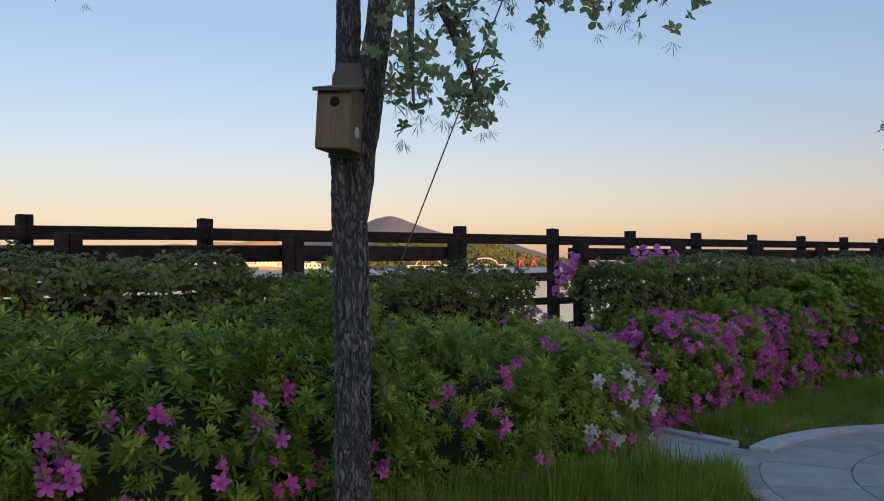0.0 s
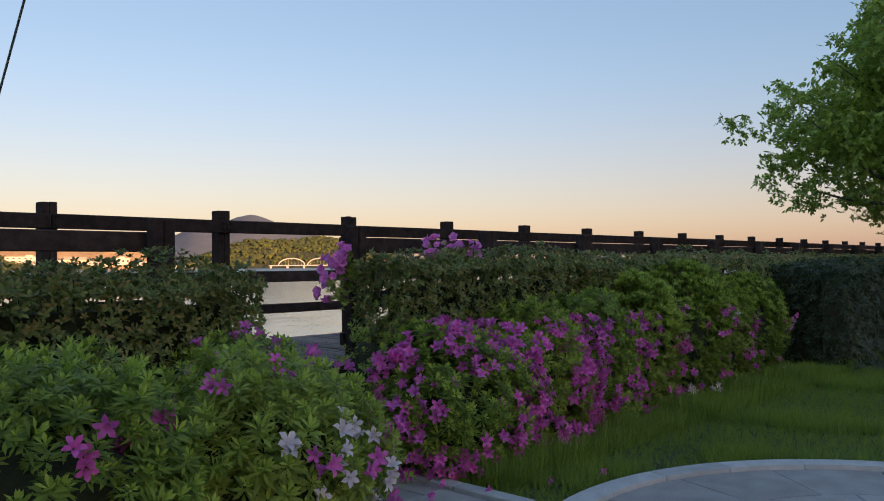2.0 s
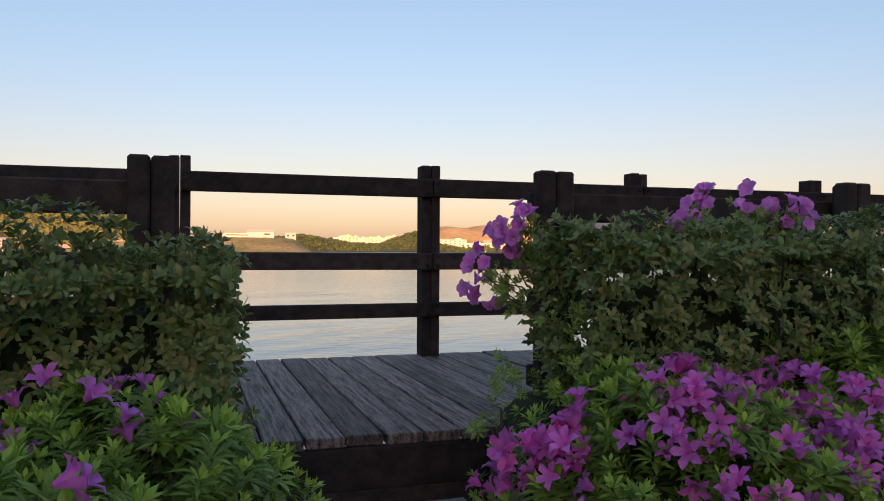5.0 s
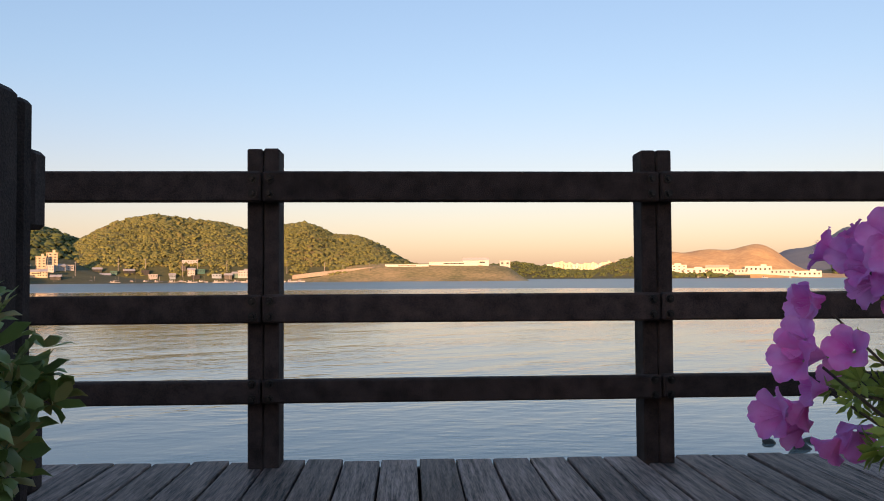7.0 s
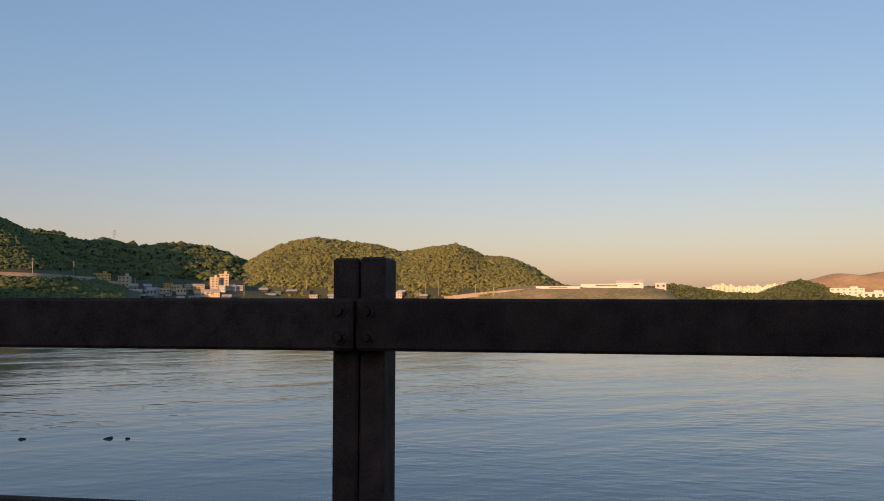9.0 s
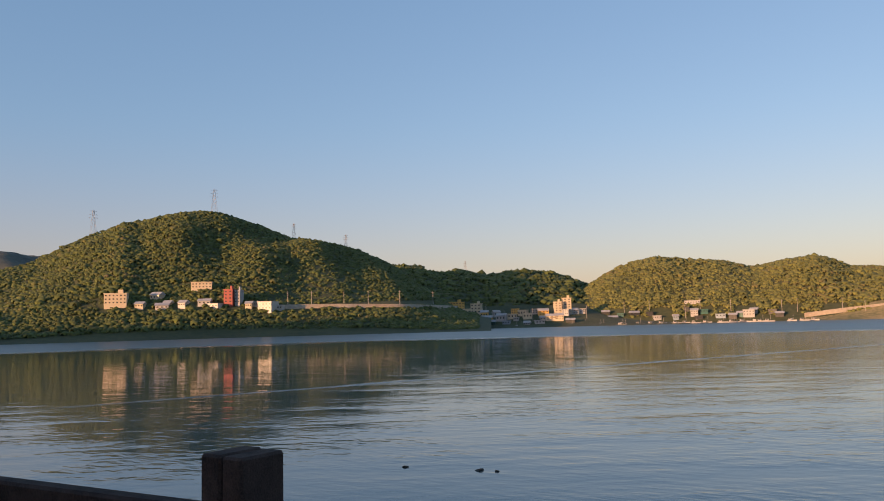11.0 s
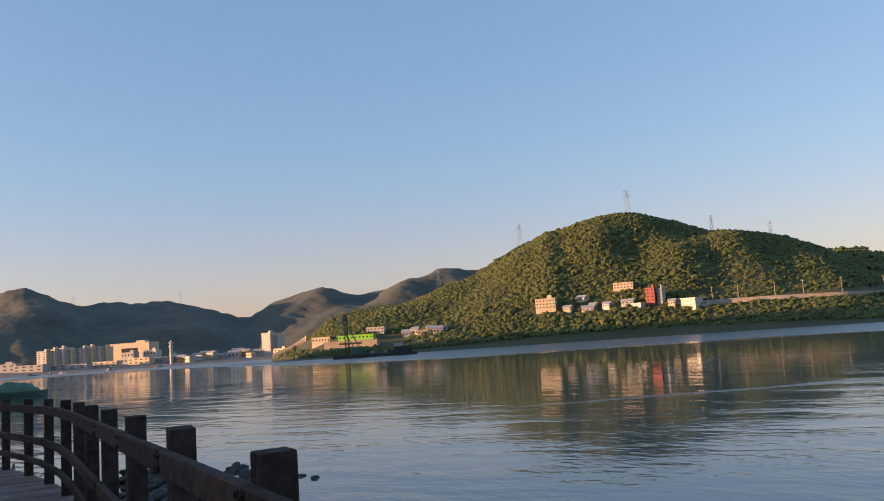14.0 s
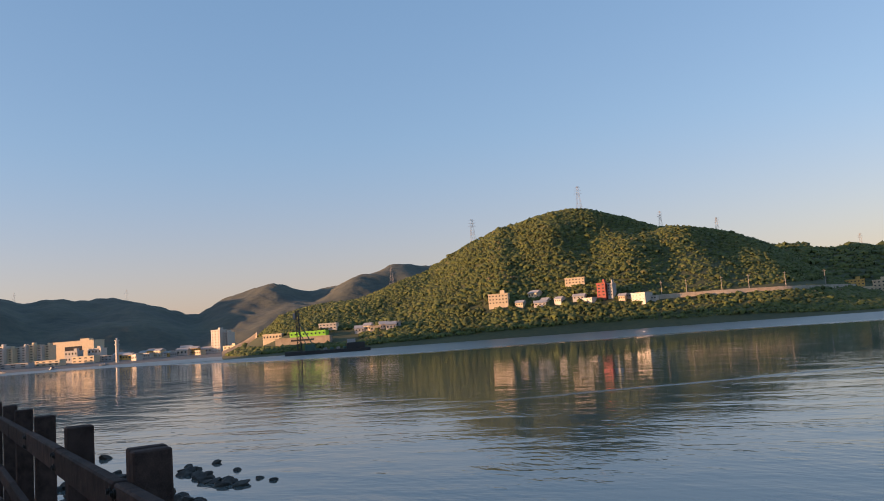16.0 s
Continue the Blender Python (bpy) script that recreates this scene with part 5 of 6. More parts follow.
def birdhouse():
    """A pine nest box on the trunk: front with a dark disc painted as the shade in its round hole, sloping roof,
    rounded back board, white tag.
    """
    b = thing("birdhouse", "weathered pine nest box with round hole on the tree trunk", "birdhouse", at=(-2.565, -4.345, 1.86), rz=-38)
    b.matrix_basis = pose(-2.555, -4.315, 1.815, 0, 3.5, -52)
    bm = bm_box((0, 0, 0.125), (0.150, 0.120, 0.25), 0.003)
    part("body", bm, M_NESTWOOD, b)
    front = part("front_board", bm_box((0, -0.066, 0.118), (0.146, 0.014, 0.232), 0.003), M_NESTWOOD, b)
    bm = bmesh.new()
    bmesh.ops.create_circle(bm, cap_ends=True, segments=24, radius=0.021, matrix=Matrix.Translation((0.005, -0.0735, 0.188)) @ Matrix.Rotation(math.pi / 2, 4, "X"))
    part("hole_shade_disc", bm, M_HOLE, front)
    part("roof", bm_box((0, -0.016, 0.259), (0.168, 0.175, 0.016), 0.003, Matrix.Translation((0, 0, 0.259)) @ Matrix.Rotation(radians(14), 4, "X") @ Matrix.Translation((0, 0, -0.259))), M_NESTROOF, b)
    bm = bmesh.new()
    prof = [(-0.07, -0.02), (0.07, -0.02), (0.07, 0.325), (0.045, 0.375), (-0.045, 0.375), (-0.07, 0.325)]
    lo, hi = [bm.verts.new((x, 0.062, z)) for x, z in prof], [bm.verts.new((x, 0.080, z)) for x, z in prof]
    bm.faces.new(lo); bm.faces.new(hi[::-1])
    for i in range(6):
        bm.faces.new((lo[i], lo[(i + 1) % 6], hi[(i + 1) % 6], hi[i]))
    bmesh.ops.recalc_face_normals(bm, faces=bm.faces)
    part("back_board", bm, M_NESTROOF, b)
    part("tag", cyl(bmesh.new(), (0.075, 0.0, 0.075), (0.079, 0.0, 0.075), 0.023, n=20), M_TAG, b, "round white tag")


birdhouse()


def guy_wire():
    w = thing("guy_wire", "thin grey cable stretched up from the hedge", "cable", at=(-1.58, -2.35, 0))
    bm = bmesh.new()
    cyl(bm, (0, 0, 0), (0.39, -2.97, 5.0), 0.0042, n=8)
    part("cable", bm, M_CABLE, w)


guy_wire()


# ---- shore rocks ----
def rock_mesh(seed):
    rng = np.random.default_rng(seed)
    bm = bmesh.new()
    bmesh.ops.create_icosphere(bm, subdivisions=2, radius=1.0)
    p = np.array([v.co[:] for v in bm.verts])
    p *= (1 + 0.30 * lumps(p, seed, 1.8) + 0.10 * lumps(p, seed + 9, 5))[:, None]
    # broken faces
    for _ in range(9):
        d = rng.normal(size=3)
        d /= np.linalg.norm(d)
        p -= np.maximum(p @ d - rng.uniform(0.55, 0.85), 0)[:, None] * d
    for v, q in zip(bm.verts, p):
        v.co = q
    me = bpy.data.meshes.new("rock")
    bm.to_mesh(me)
    bm.free()
    me.materials.append(M_ROCK)
    return me


def lay_rocks():
    rng = random.Random(31)
    shapes = [rock_mesh(100 + i) for i in range(6)]
    def rock(x, y, z, s):
        ob = new("rock", rng.choice(shapes))
        ob.matrix_basis = pose(x, y, z, rng.uniform(0, 30), rng.uniform(0, 30), rng.uniform(0, 360)) @ Matrix.Diagonal((s * rng.uniform(0.8, 1.4), s, s * rng.uniform(0.45, 0.7), 1))
        tagged(ob, "dark wet shore rock in shallow water", "rock", "shore rocks")
    for i in range(170):
        u = rng.random()
        x = -12 - 24 * u + rng.uniform(-1.5, 1.5)
        y = float(fence_y(np.float64(x))) + 1.2 + rng.random() ** 1.3 * (3 + 9 * u)
        h = max(0, 1.6 - 0.35 * (y - float(fence_y(np.float64(x)))))
        rock(x, y, WATER + h * 0.8 + rng.uniform(-0.15, 0.05), rng.uniform(0.2, 0.6))
    for x, y, s in ((-37.5, 8.4, 0.30), (-36.5, 7.4, 0.22), (-37.6, 7.3, 0.20), (-34.7, 8.5, 0.22), (-32.0, 8.5, 0.18), (-31.1, 8.7, 0.16), (-44.6, 5.1, 0.35)):
        rock(x, y, WATER + 0.02, s)
    # a reef of small stones just off the bank, and the bank's own stones
    for i in range(26):
        u = rng.random()
        rock(-36.0 + 4.8 * u + rng.uniform(-0.5, 0.5), 6.7 + 0.7 * u + rng.uniform(-0.35, 0.35), WATER + rng.uniform(-0.04, 0.08), rng.uniform(0.12, 0.34))
    for i in range(150):
        u = rng.random()
        rock(-38.0 + 10.5 * u + rng.uniform(-0.4, 0.4), 5.4 - 1.2 * (1 - u) - 1.6 * rng.random() ** 2 + rng.uniform(-0.3, 0.3), WATER + rng.uniform(0.0, 0.22), rng.uniform(0.14, 0.42))
    for x, y, s in ((6.3, 15.4, 0.20), (6.7, 15.6, 0.10), (9.0, 15.2, 0.22), (9.5, 14.6, 0.28), (10.0, 15.3, 0.24), (10.4, 14.4, 0.30), (9.8, 13.9, 0.18), (10.8, 15.0, 0.26), (11.4, 14.2, 0.34), (13.6, 23.2, 0.34), (14.4, 22.6, 0.30), (15.2, 22.9, 0.26), (-13.2, 21.0, 0.20), (-12.6, 21.1, 0.12), (-15.7, 20.5, 0.13)):
        rock(x, y, WATER - 0.02, s)


lay_rocks()


# ---- far buildings ----
WINDOW = {}


def window_mesh(w, h):
    key = (round(w, 1), round(h, 1))
    if key not in WINDOW:
        bm = bm_box((0, 0, 0), (w, 0.16, h))
        me = bpy.data.meshes.new("window")
        bm.to_mesh(me)
        bm.free()
        me.materials.append(M_GLASS)
        WINDOW[key] = me
    return WINDOW[key]


def building(hill, az, el, w, h, dp, wall, label, floors=3, cols=5, roof="flat", turn=0.0, name="house", category="house", group="houses across the bay", d=None, roof_mat=None):
    """A far building on its slope: plinth, walls, roof or parapet and its windows."""
    if hill is H_MAIN:
        w, h, turn = w * 0.78, h * 0.74, turn - 22
    if hill is H_TOWN:
        turn -= 26
    d = d or hill.find(az, el)
    x, y = (float(v) for v in hill.place(np.float64(az), np.float64(d)))
    z = float(hill.height(np.float64(az), np.float64(d)))
    b = thing(name, label, category, group, at=(x, y, z), rz=az + turn)
    part("wall", bm_box((0, 0, h / 2 - 2.5), (w, dp, h + 5), 0.05), wall, b)
    if roof == "gable":
        bm = bmesh.new()
        o, r = 0.5, 0.28 * dp
        v = [bm.verts.new(p) for p in ((-w / 2 - o, -dp / 2 - o, h), (w / 2 + o, -dp / 2 - o, h), (w / 2 + o, dp / 2 + o, h), (-w / 2 - o, dp / 2 + o, h), (-w / 2 - o, 0, h + r), (w / 2 + o, 0, h + r))]
        for f in ((0, 1, 5, 4), (2, 3, 4, 5), (0, 4, 3), (1, 2, 5), (3, 2, 1, 0)):
            bm.faces.new([v[i] for i in f])
        part("roof", bm, roof_mat or M_GREYP, b)
    else:
        bm = bm_box((0, 0, h + 0.25), (w + 0.5, dp + 0.5, 0.5))
        if h > 6:
            box(bm, (w * 0.2, 0, h + 1.5), (w * 0.22, dp * 0.4, 2.2))
        part("roof", bm, roof_mat or wall, b)
    ww, wh = w / cols * 0.42, h / floors * 0.36
    me = window_mesh(ww, wh)
    for i in range(floors):
        for j in range(cols):
            put(me, "window", b, pose((j + 0.5) / cols * w - w / 2, -dp / 2 - 0.02, (i + 0.55) / floors * h))
        if floors > 1 or w < 20:
            put(me, "window", b, pose(-w / 2 - 0.02, 0, (i + 0.55) / floors * h, 0, 0, 90))
    return b


def build_far_places():
    main = "houses on the wooded slope"
    building(H_MAIN, 54.9, 1.85, 16, 8.5, 9, M_CREAM, "three-storey cream guest house on the slope", 3, 6, turn=14, group=main)
    building(H_MAIN, 52.3, 2.15, 8, 3.6, 7, M_CREAM, "small cream house with a grey pitched roof", 1, 3, "gable", -10, group=main)
    building(H_MAIN, 49.4, 2.85, 16, 5, 8, M_CREAM, "long cream two-storey house high on the slope", 2, 6, turn=18, group=main)
    building(H_MAIN, 47.5, 1.80, 7.0, 11, 9, M_RED, "tall red-fronted building on the slope", 4, 2, turn=5, group=main)
    # the red building's shaded side, built as a block with grey walls
    building(H_MAIN, 46.9, 1.80, 4.2, 10.5, 8, M_GREYP, "side of the red building, greyed for shade", 4, 2, turn=5, group=main)
    building(H_MAIN, 44.9, 1.28, 12, 6.5, 9, M_PLASTER, "white villa above the shore trees", 2, 4, turn=-8, group=main)
    building(H_MAIN, 44.1, 1.32, 7, 3, 6, M_PLASTER, "low white annex above the shore trees", 1, 3, group=main)
    rng = random.Random(3)
    for az, el in ((53.4, 1.6), (51.6, 1.7), (50.6, 1.65), (49.2, 1.75), (48.5, 1.55), (46.2, 1.5), (52.0, 1.5), (45.6, 1.6)):
        building(H_MAIN, az, el, rng.uniform(5, 10), rng.uniform(2.4, 3.4), 6, rng.choice([M_GREYP, M_CREAM, M_PLASTER]), "low village house half hidden by trees", 1, 3, rng.choice(["flat", "gable"]), rng.uniform(-20, 20), group=main)
    building(H_MAIN, 68.6, 0.62, 30, 3.4, 8, M_GREENP, "long bright green clad building on a terrace", 1, 9, turn=6, name="warehouse", category="building", group=main, roof_mat=M_GREENP)
    building(H_MAIN, 67.2, 0.98, 15, 5, 8, M_PLASTER, "white two-storey building above the green one", 2, 5, turn=10, group=main)
    building(H_MAIN, 71.0, 0.55, 17, 4.5, 9, M_CREAM, "cream workshop on a terrace by the water", 1, 6, turn=0, name="warehouse", category="building", group=main)
    building(H_MAIN, 69.0, 0.18, 44, 4.2, 6, M_SAND, "long earth-coloured retaining wall under the terrace", 1, 1, turn=4, name="retaining_wall", category="wall", group=main)
    for az, el, w in ((65.0, 0.62, 8), (64.4, 0.66, 6), (63.9, 0.62, 9), (63.3, 0.72, 7), (62.8, 0.66, 8), (62.4, 0.78, 6)):
        building(H_MAIN, az, el, w, rng.uniform(3, 5), 7, rng.choice([M_PLASTER, M_CREAM, M_GREYP]), "pale village house under the wooded slope", 1, 3, rng.choice(["flat", "gable"]), rng.uniform(-25, 25), group=main)
    # the fishing village in the saddle
    vil = "houses of the fishing village"
    building(H_SADDLE, 31.5, 0.75, 13, 9, 9, M_ORANGE, "ochre four-storey building above the harbour", 4, 5, turn=8, group=vil)
    building(H_SADDLE, 33.0, 0.72, 11, 7, 9, M_PLASTER, "white block above the harbour", 3, 4, turn=-6, group=vil)
    building(H_SADDLE, 30.05, 0.70, 9, 8, 8, M_CREAM, "cream block with pink side walls", 3, 3, turn=-12, group=vil)
    building(H_SADDLE, 24.25, 0.45, 6, 10.5, 7, M_CREAM, "slim pale tower block at the foot of the hill", 5, 2, turn=10, group=vil)
    building(H_SADDLE, 23.6, 0.50, 7, 13, 7, M_CREAM, "taller pale tower block at the foot of the hill", 6, 2, turn=10, group=vil)
    for i in range(26):
        az = 22.6 + 12.6 * (i + rng.uniform(0.1, 0.9)) / 26
        building(H_SADDLE, az, rng.uniform(0.05, 0.62), rng.uniform(5, 11), rng.uniform(2.6, 5), 7, rng.choice([M_PLASTER, M_CREAM, M_GREYP, M_CREAM, M_ORANGE]), "small village house near the harbour", rng.choice([1, 2]), 3, rng.choice(["flat", "gable", "flat"]), rng.uniform(-25, 25), group=vil)
    # dark shed paints put the waterfront's shade into the wall colours
    for i in range(30):
        az = 9.0 + 23.5 * (i + rng.uniform(0.1, 0.9)) / 30
        hill = H_RIGHT if az < 23 else H_SADDLE
        building(hill, az, -1, rng.uniform(4, 8), rng.uniform(1.5, 2.4), 6, rng.choice([M_BOATP, M_DARKP, M_BLUEP, M_TEAL, M_DARKP]), "low harbour shed at the water's edge", 1, 3, rng.choice(["flat", "gable"]), rng.uniform(-15, 15), "shed", "shed", "harbour sheds", d=hill.shore + rng.uniform(8, 26))
    building(H_RIGHT, 11.4, -1, 9, 4.6, 7, M_BOATP, "two-storey harbour house at the water's edge, greyed for shade", 2, 4, group=vil, d=H_RIGHT.shore + 12)
    building(H_RIGHT, 14.9, -1, 6, 4.0, 6, M_BOATP, "small harbour house with pitched roof, greyed for shade", 2, 3, "gable", group=vil, d=H_RIGHT.shore + 14)
    building(H_RIGHT, 15.0, 0.95, 13, 2.2, 7, M_BOATP, "low grey house on the hillside clearing", 1, 6, group=vil)
    # headland with warehouses, and a road wall
    head = "buildings on the headland"
    building(H_HEAD, -3.6, 0.78, 46, 2.4, 9, M_PLASTER, "long low white warehouse on the headland", 1, 1, name="warehouse", category="building", group=head)
    building(H_HEAD, -5.2, 0.80, 24, 3.8, 10, M_PLASTER, "white warehouse with a shallow roof", 1, 2, "gable", name="warehouse", category="building", group=head, roof_mat=M_PLASTER)
    building(H_HEAD, -7.3, 0.72, 10, 5, 8, M_GREYP, "grey open-sided shed at the headland's end", 1, 2, name="shed", category="shed", group=head)
    building(H_HEAD, -0.2, 0.66, 40, 1.8, 3, M_PLASTER, "pale parapet wall of the coast road", 1, 1, name="road_wall", category="wall", group=head)
    # far city and harbour under the bare hill
    city = "apartment blocks of the far city"
    for i in range(11):
        az = -10.6 - 0.55 * i
        building(H_LOW, az, -1, rng.uniform(13, 20), rng.uniform(16, 21), 12, M_CREAM if i % 3 else M_PLASTER, "distant pale yellow apartment block", 9, 3, name="apartment_block", category="building", group=city, d=1340)
    har = "harbour buildings under the bare hill"
    for az, w, h, m, lab in ((-18.9, 40, 12, M_PLASTER, "white harbour office block"), (-20.2, 46, 7, M_PLASTER, "long white quay shed"), (-21.9, 30, 8, M_CREAM, "pale gabled quay hall"), (-23.2, 26, 5, M_GREYP, "grey quay shed with flat roof"), (-24.5, 34, 8, M_PLASTER, "long white quay building by water"), (-26.0, 30, 6, M_GREYP, "low grey quay building by water"), (-27.5, 34, 7, M_PLASTER, "white quay building with flat roof"), (-14.6, 26, 6, M_GREYP, "grey quay shed by the low wood")):
        building(H_BARE, az, -1, w, h, 14, m, lab, 1 if h < 9 else 3, 6, "gable" if "gabled" in lab else "flat", name="harbour_building", category="building", group=har, d=1150, roof_mat=M_CREAM if "gabled" in lab else None)
    # town to the west
    town = "blocks of the far town"
    for i, az in enumerate((89.0, 88.5, 88.0, 87.5, 86.75, 86.3, 85.85, 85.4)):
        building(H_TOWN, az, -1, 11, 16 + 1.2 * (i % 3), 10, M_CREAM if i % 2 else M_PLASTER, "pale apartment block lit by the evening sun", 7, 2, turn=-12, name="apartment_block", category="building", group=town, d=905)
    building(H_TOWN, 83.6, -1, 46, 19, 20, M_CREAM, "large windowless cream factory hall", 1, 1, turn=-6, name="factory_hall", category="building", group=town, d=930)
    for az, w, h, d in ((83.9, 14, 11, 880), (82.5, 15, 12, 880), (83.2, 24, 6, 860), (85.3, 26, 5, 850), (87.5, 40, 4, 850), (81.9, 16, 5, 865), (89.8, 30, 6, 850), (91.3, 30, 7, 870)):
        building(H_TOWN, az, -1, w, h, 10, rng.choice([M_PLASTER, M_GREYP, M_CREAM]), "pale works building on the far quay", 2, 4, turn=-8, name="works_building", category="building", group=town, d=d)
    for i in range(24):
        az = 75.4 + 5.8 * (i + rng.uniform(0.1, 0.9)) / 24
        building(H_TOWN, az, -1, rng.uniform(6, 13), rng.uniform(3, 6.5), 8, rng.choice([M_PLASTER, M_CREAM, M_GREYP, M_ORANGE]), "small town house by the far shore", rng.choice([1, 2]), 3, rng.choice(["flat", "gable"]), rng.uniform(-25, 25), group=town, d=rng.uniform(830, 900))
    t = building(H_TOWN, 74.75, -1, 11, 23, 12, M_PLASTER, "white apartment tower with a taller core", 8, 3, turn=-10, name="apartment_block", category="building", group=town, d=870)
    building(H_TOWN, 74.15, -1, 9, 20, 12, M_PLASTER, "white lower wing of the apartment tower", 7, 2, turn=-10, name="apartment_block", category="building", group=town, d=872)
    building(H_TOWN, 73.9, -1, 15, 7.5, 10, M_CREAM, "cream flat-roofed hall by the water", 2, 3, turn=-10, name="works_building", category="building", group=town, d=835)
    # white light tower on the quay
    x, y = (float(v) for v in H_TOWN.place(np.float64(81.3), np.float64(822.0)))
    c = thing("chimney", "tall white round chimney at the water's edge", "chimney", at=(x, y, WATER))
    part("shaft", cyl(bmesh.new(), (0, 0, -1), (0, 0, 23), 1.7, 1.45, 16), M_PLASTER, c)
    for z in (18.5, 22.2):
        part("platform", cyl(bmesh.new(), (0, 0, z), (0, 0, z + 0.7), 2.5, n=16), M_PLASTER, c)
    part("cap", cyl(bmesh.new(), (0, 0, 23), (0, 0, 25), 0.9, 0.7, 12), M_PLASTER, c)


build_far_places()


def pylon(hill, az, tall, d=None):
    """A lattice power pylon: four legs, cross bracing and three arms."""
    d = d or hill.crest
    x, y = (float(v) for v in hill.place(np.float64(az), np.float64(d)))
    z = float(hill.height(np.float64(az), np.float64(d)))
    p = thing("pylon", "steel lattice power pylon on the hilltop", "pylon", "power pylons on the hills", at=(x, y, z), rz=az + 20)
    bm = bmesh.new()
    w0, w1, k = tall * 0.11, tall * 0.02, 0.065
    lv = [i / 6 for i in range(7)]
    cor = lambda t, sx, sy: Vector((sx * (w0 + (w1 - w0) * t), sy * (w0 + (w1 - w0) * t), tall * t))
    for sx, sy in ((-1, -1), (1, -1), (1, 1), (-1, 1)):
        cyl(bm, cor(0, sx, sy) - Vector((0, 0, 2)), cor(1, sx, sy), k, n=4)
        nx, ny = (-sy, sx)
        for a, b in zip(lv, lv[1:]):
            cyl(bm, cor(a, sx, sy), cor(b, nx, ny), k * 0.6, n=3)
            cyl(bm, cor(a, nx, ny), cor(b, sx, sy), k * 0.6, n=3)
    part("tower", bm, M_STEEL, p)
    for t, L in ((0.70, 0.17), (0.82, 0.15), (0.94, 0.12)):
        bm = bmesh.new()
        cyl(bm, (-L * tall, 0, t * tall), (L * tall, 0, t * tall), k, n=4)
        cyl(bm, (-L * tall, 0, t * tall), (0, 0, t * tall + 0.06 * tall), k * 0.7, n=3)
        cyl(bm, (L * tall, 0, t * tall), (0, 0, t * tall + 0.06 * tall), k * 0.7, n=3)
        part("arm", bm, M_STEEL, p)


for a, tall in ((56.4, 23), (48.6, 24), (43.1, 15), (39.4, 15), (62.5, 20)):
    pylon(H_MAIN, a, tall)
pylon(H_SADDLE, 30.8, 18)
for a in (80.6, 87.3):
    pylon(H_FAR, a, 42)


def crane_barge():
    """A work barge with a tall lattice leader, raked stays, a cabin and deck gear."""
    d = 395.0
    x, y = (float(v) for v in H_MAIN.place(np.float64(67.3), np.float64(d)))
    b = thing("crane_barge", "dark piling barge with a tall lattice mast moored in the bay", "barge", at=(x, y, WATER), rz=67.3)
    bm = bmesh.new()
    prof = [(-21, 2.0), (20, 1.5), (20, -0.4), (-21, -0.4)]
    f, k = [bm.verts.new((px, -5, pz)) for px, pz in prof], [bm.verts.new((px, 5, pz)) for px, pz in prof]
    bm.faces.new(f); bm.faces.new(k[::-1])
    for i in range(4):
        bm.faces.new((f[i], k[i], k[(i + 1) % 4], f[(i + 1) % 4]))
    bmesh.ops.recalc_face_normals(bm, faces=bm.faces)
    part("hull", bm, M_DARKP, b)
    bm = bmesh.new()
    for sx, sy in ((-1, -1), (1, -1), (1, 1), (-1, 1)):
        cyl(bm, (-14 + 0.9 * sx, 0.9 * sy, 1.5), (-14.6 + 0.6 * sx, 0.6 * sy, 22), 0.26, n=4)
        for i in range(10):
            z0, z1 = 1.5 + i * 2.05, 3.55 + i * 2.05
            cyl(bm, (-14 + 0.8 * sx - 0.06 * i, 0.8 * sy, z0), (-14 - 0.8 * sy - 0.06 * i, 0.8 * sx, z1), 0.15, n=3)
    part("mast", bm, M_DARKP, b)
    bm = bmesh.new()
    for s in (-1, 1):
        cyl(bm, (-6, 2.5 * s, 1.5), (-14.4, 0.4 * s, 17), 0.25, n=5)
        cyl(bm, (-9, 2.0 * s, 1.5), (-14.3, 0.4 * s, 12), 0.2, n=5)
    part("stay", bm, M_TEAL, b)
    part("hammer", bm_box((-15.8, 0, 19), (1.4, 1.4, 3.0), 0.1), M_STEEL, b)
    part("machine_house", bm_box((-9, 0, 3.2), (5, 4.5, 3.0), 0.2), M_TEAL, b)
    part("cabin", bm_box((13, 0, 3.0), (9, 6, 2.8), 0.15), M_DARKP, b)
    part("wheelhouse", bm_box((11, 0, 5.2), (4, 4, 1.8), 0.15), M_GREYP, b)
    for i in range(5):
        part("winch", bm_box((-5 + 3.2 * i, 1.2 * (i % 2), 2.2), (1.8, 1.6, 1.2), 0.2), (M_TEAL, M_STEEL)[i % 2], b)


crane_barge()


def boat_hull(L, W, H):
    bm = bmesh.new()
    rows = []
    for i in range(7):
        t = i / 6
        w = W / 2 * (1 - max(0, t - 0.45) ** 2 * 3.0)
        sheer = H * (1 + 0.5 * t * t)
        rows.append([bm.verts.new((L * (t - 0.5), s * w * k, z)) for s, k, z in ((-1, 1, sheer), (-1, 0.7, -0.3), (1, 0.7, -0.3), (1, 1, sheer))])
    for a, b in zip(rows, rows[1:]):
        for j in range(3):
            bm.faces.new((a[j], b[j], b[j + 1], a[j + 1]))
        bm.faces.new((a[0], a[3], b[3], b[0]))
    bm.faces.new(rows[0]); bm.faces.new(rows[-1][::-1])
    bmesh.ops.recalc_face_normals(bm, faces=bm.faces)
    return bm


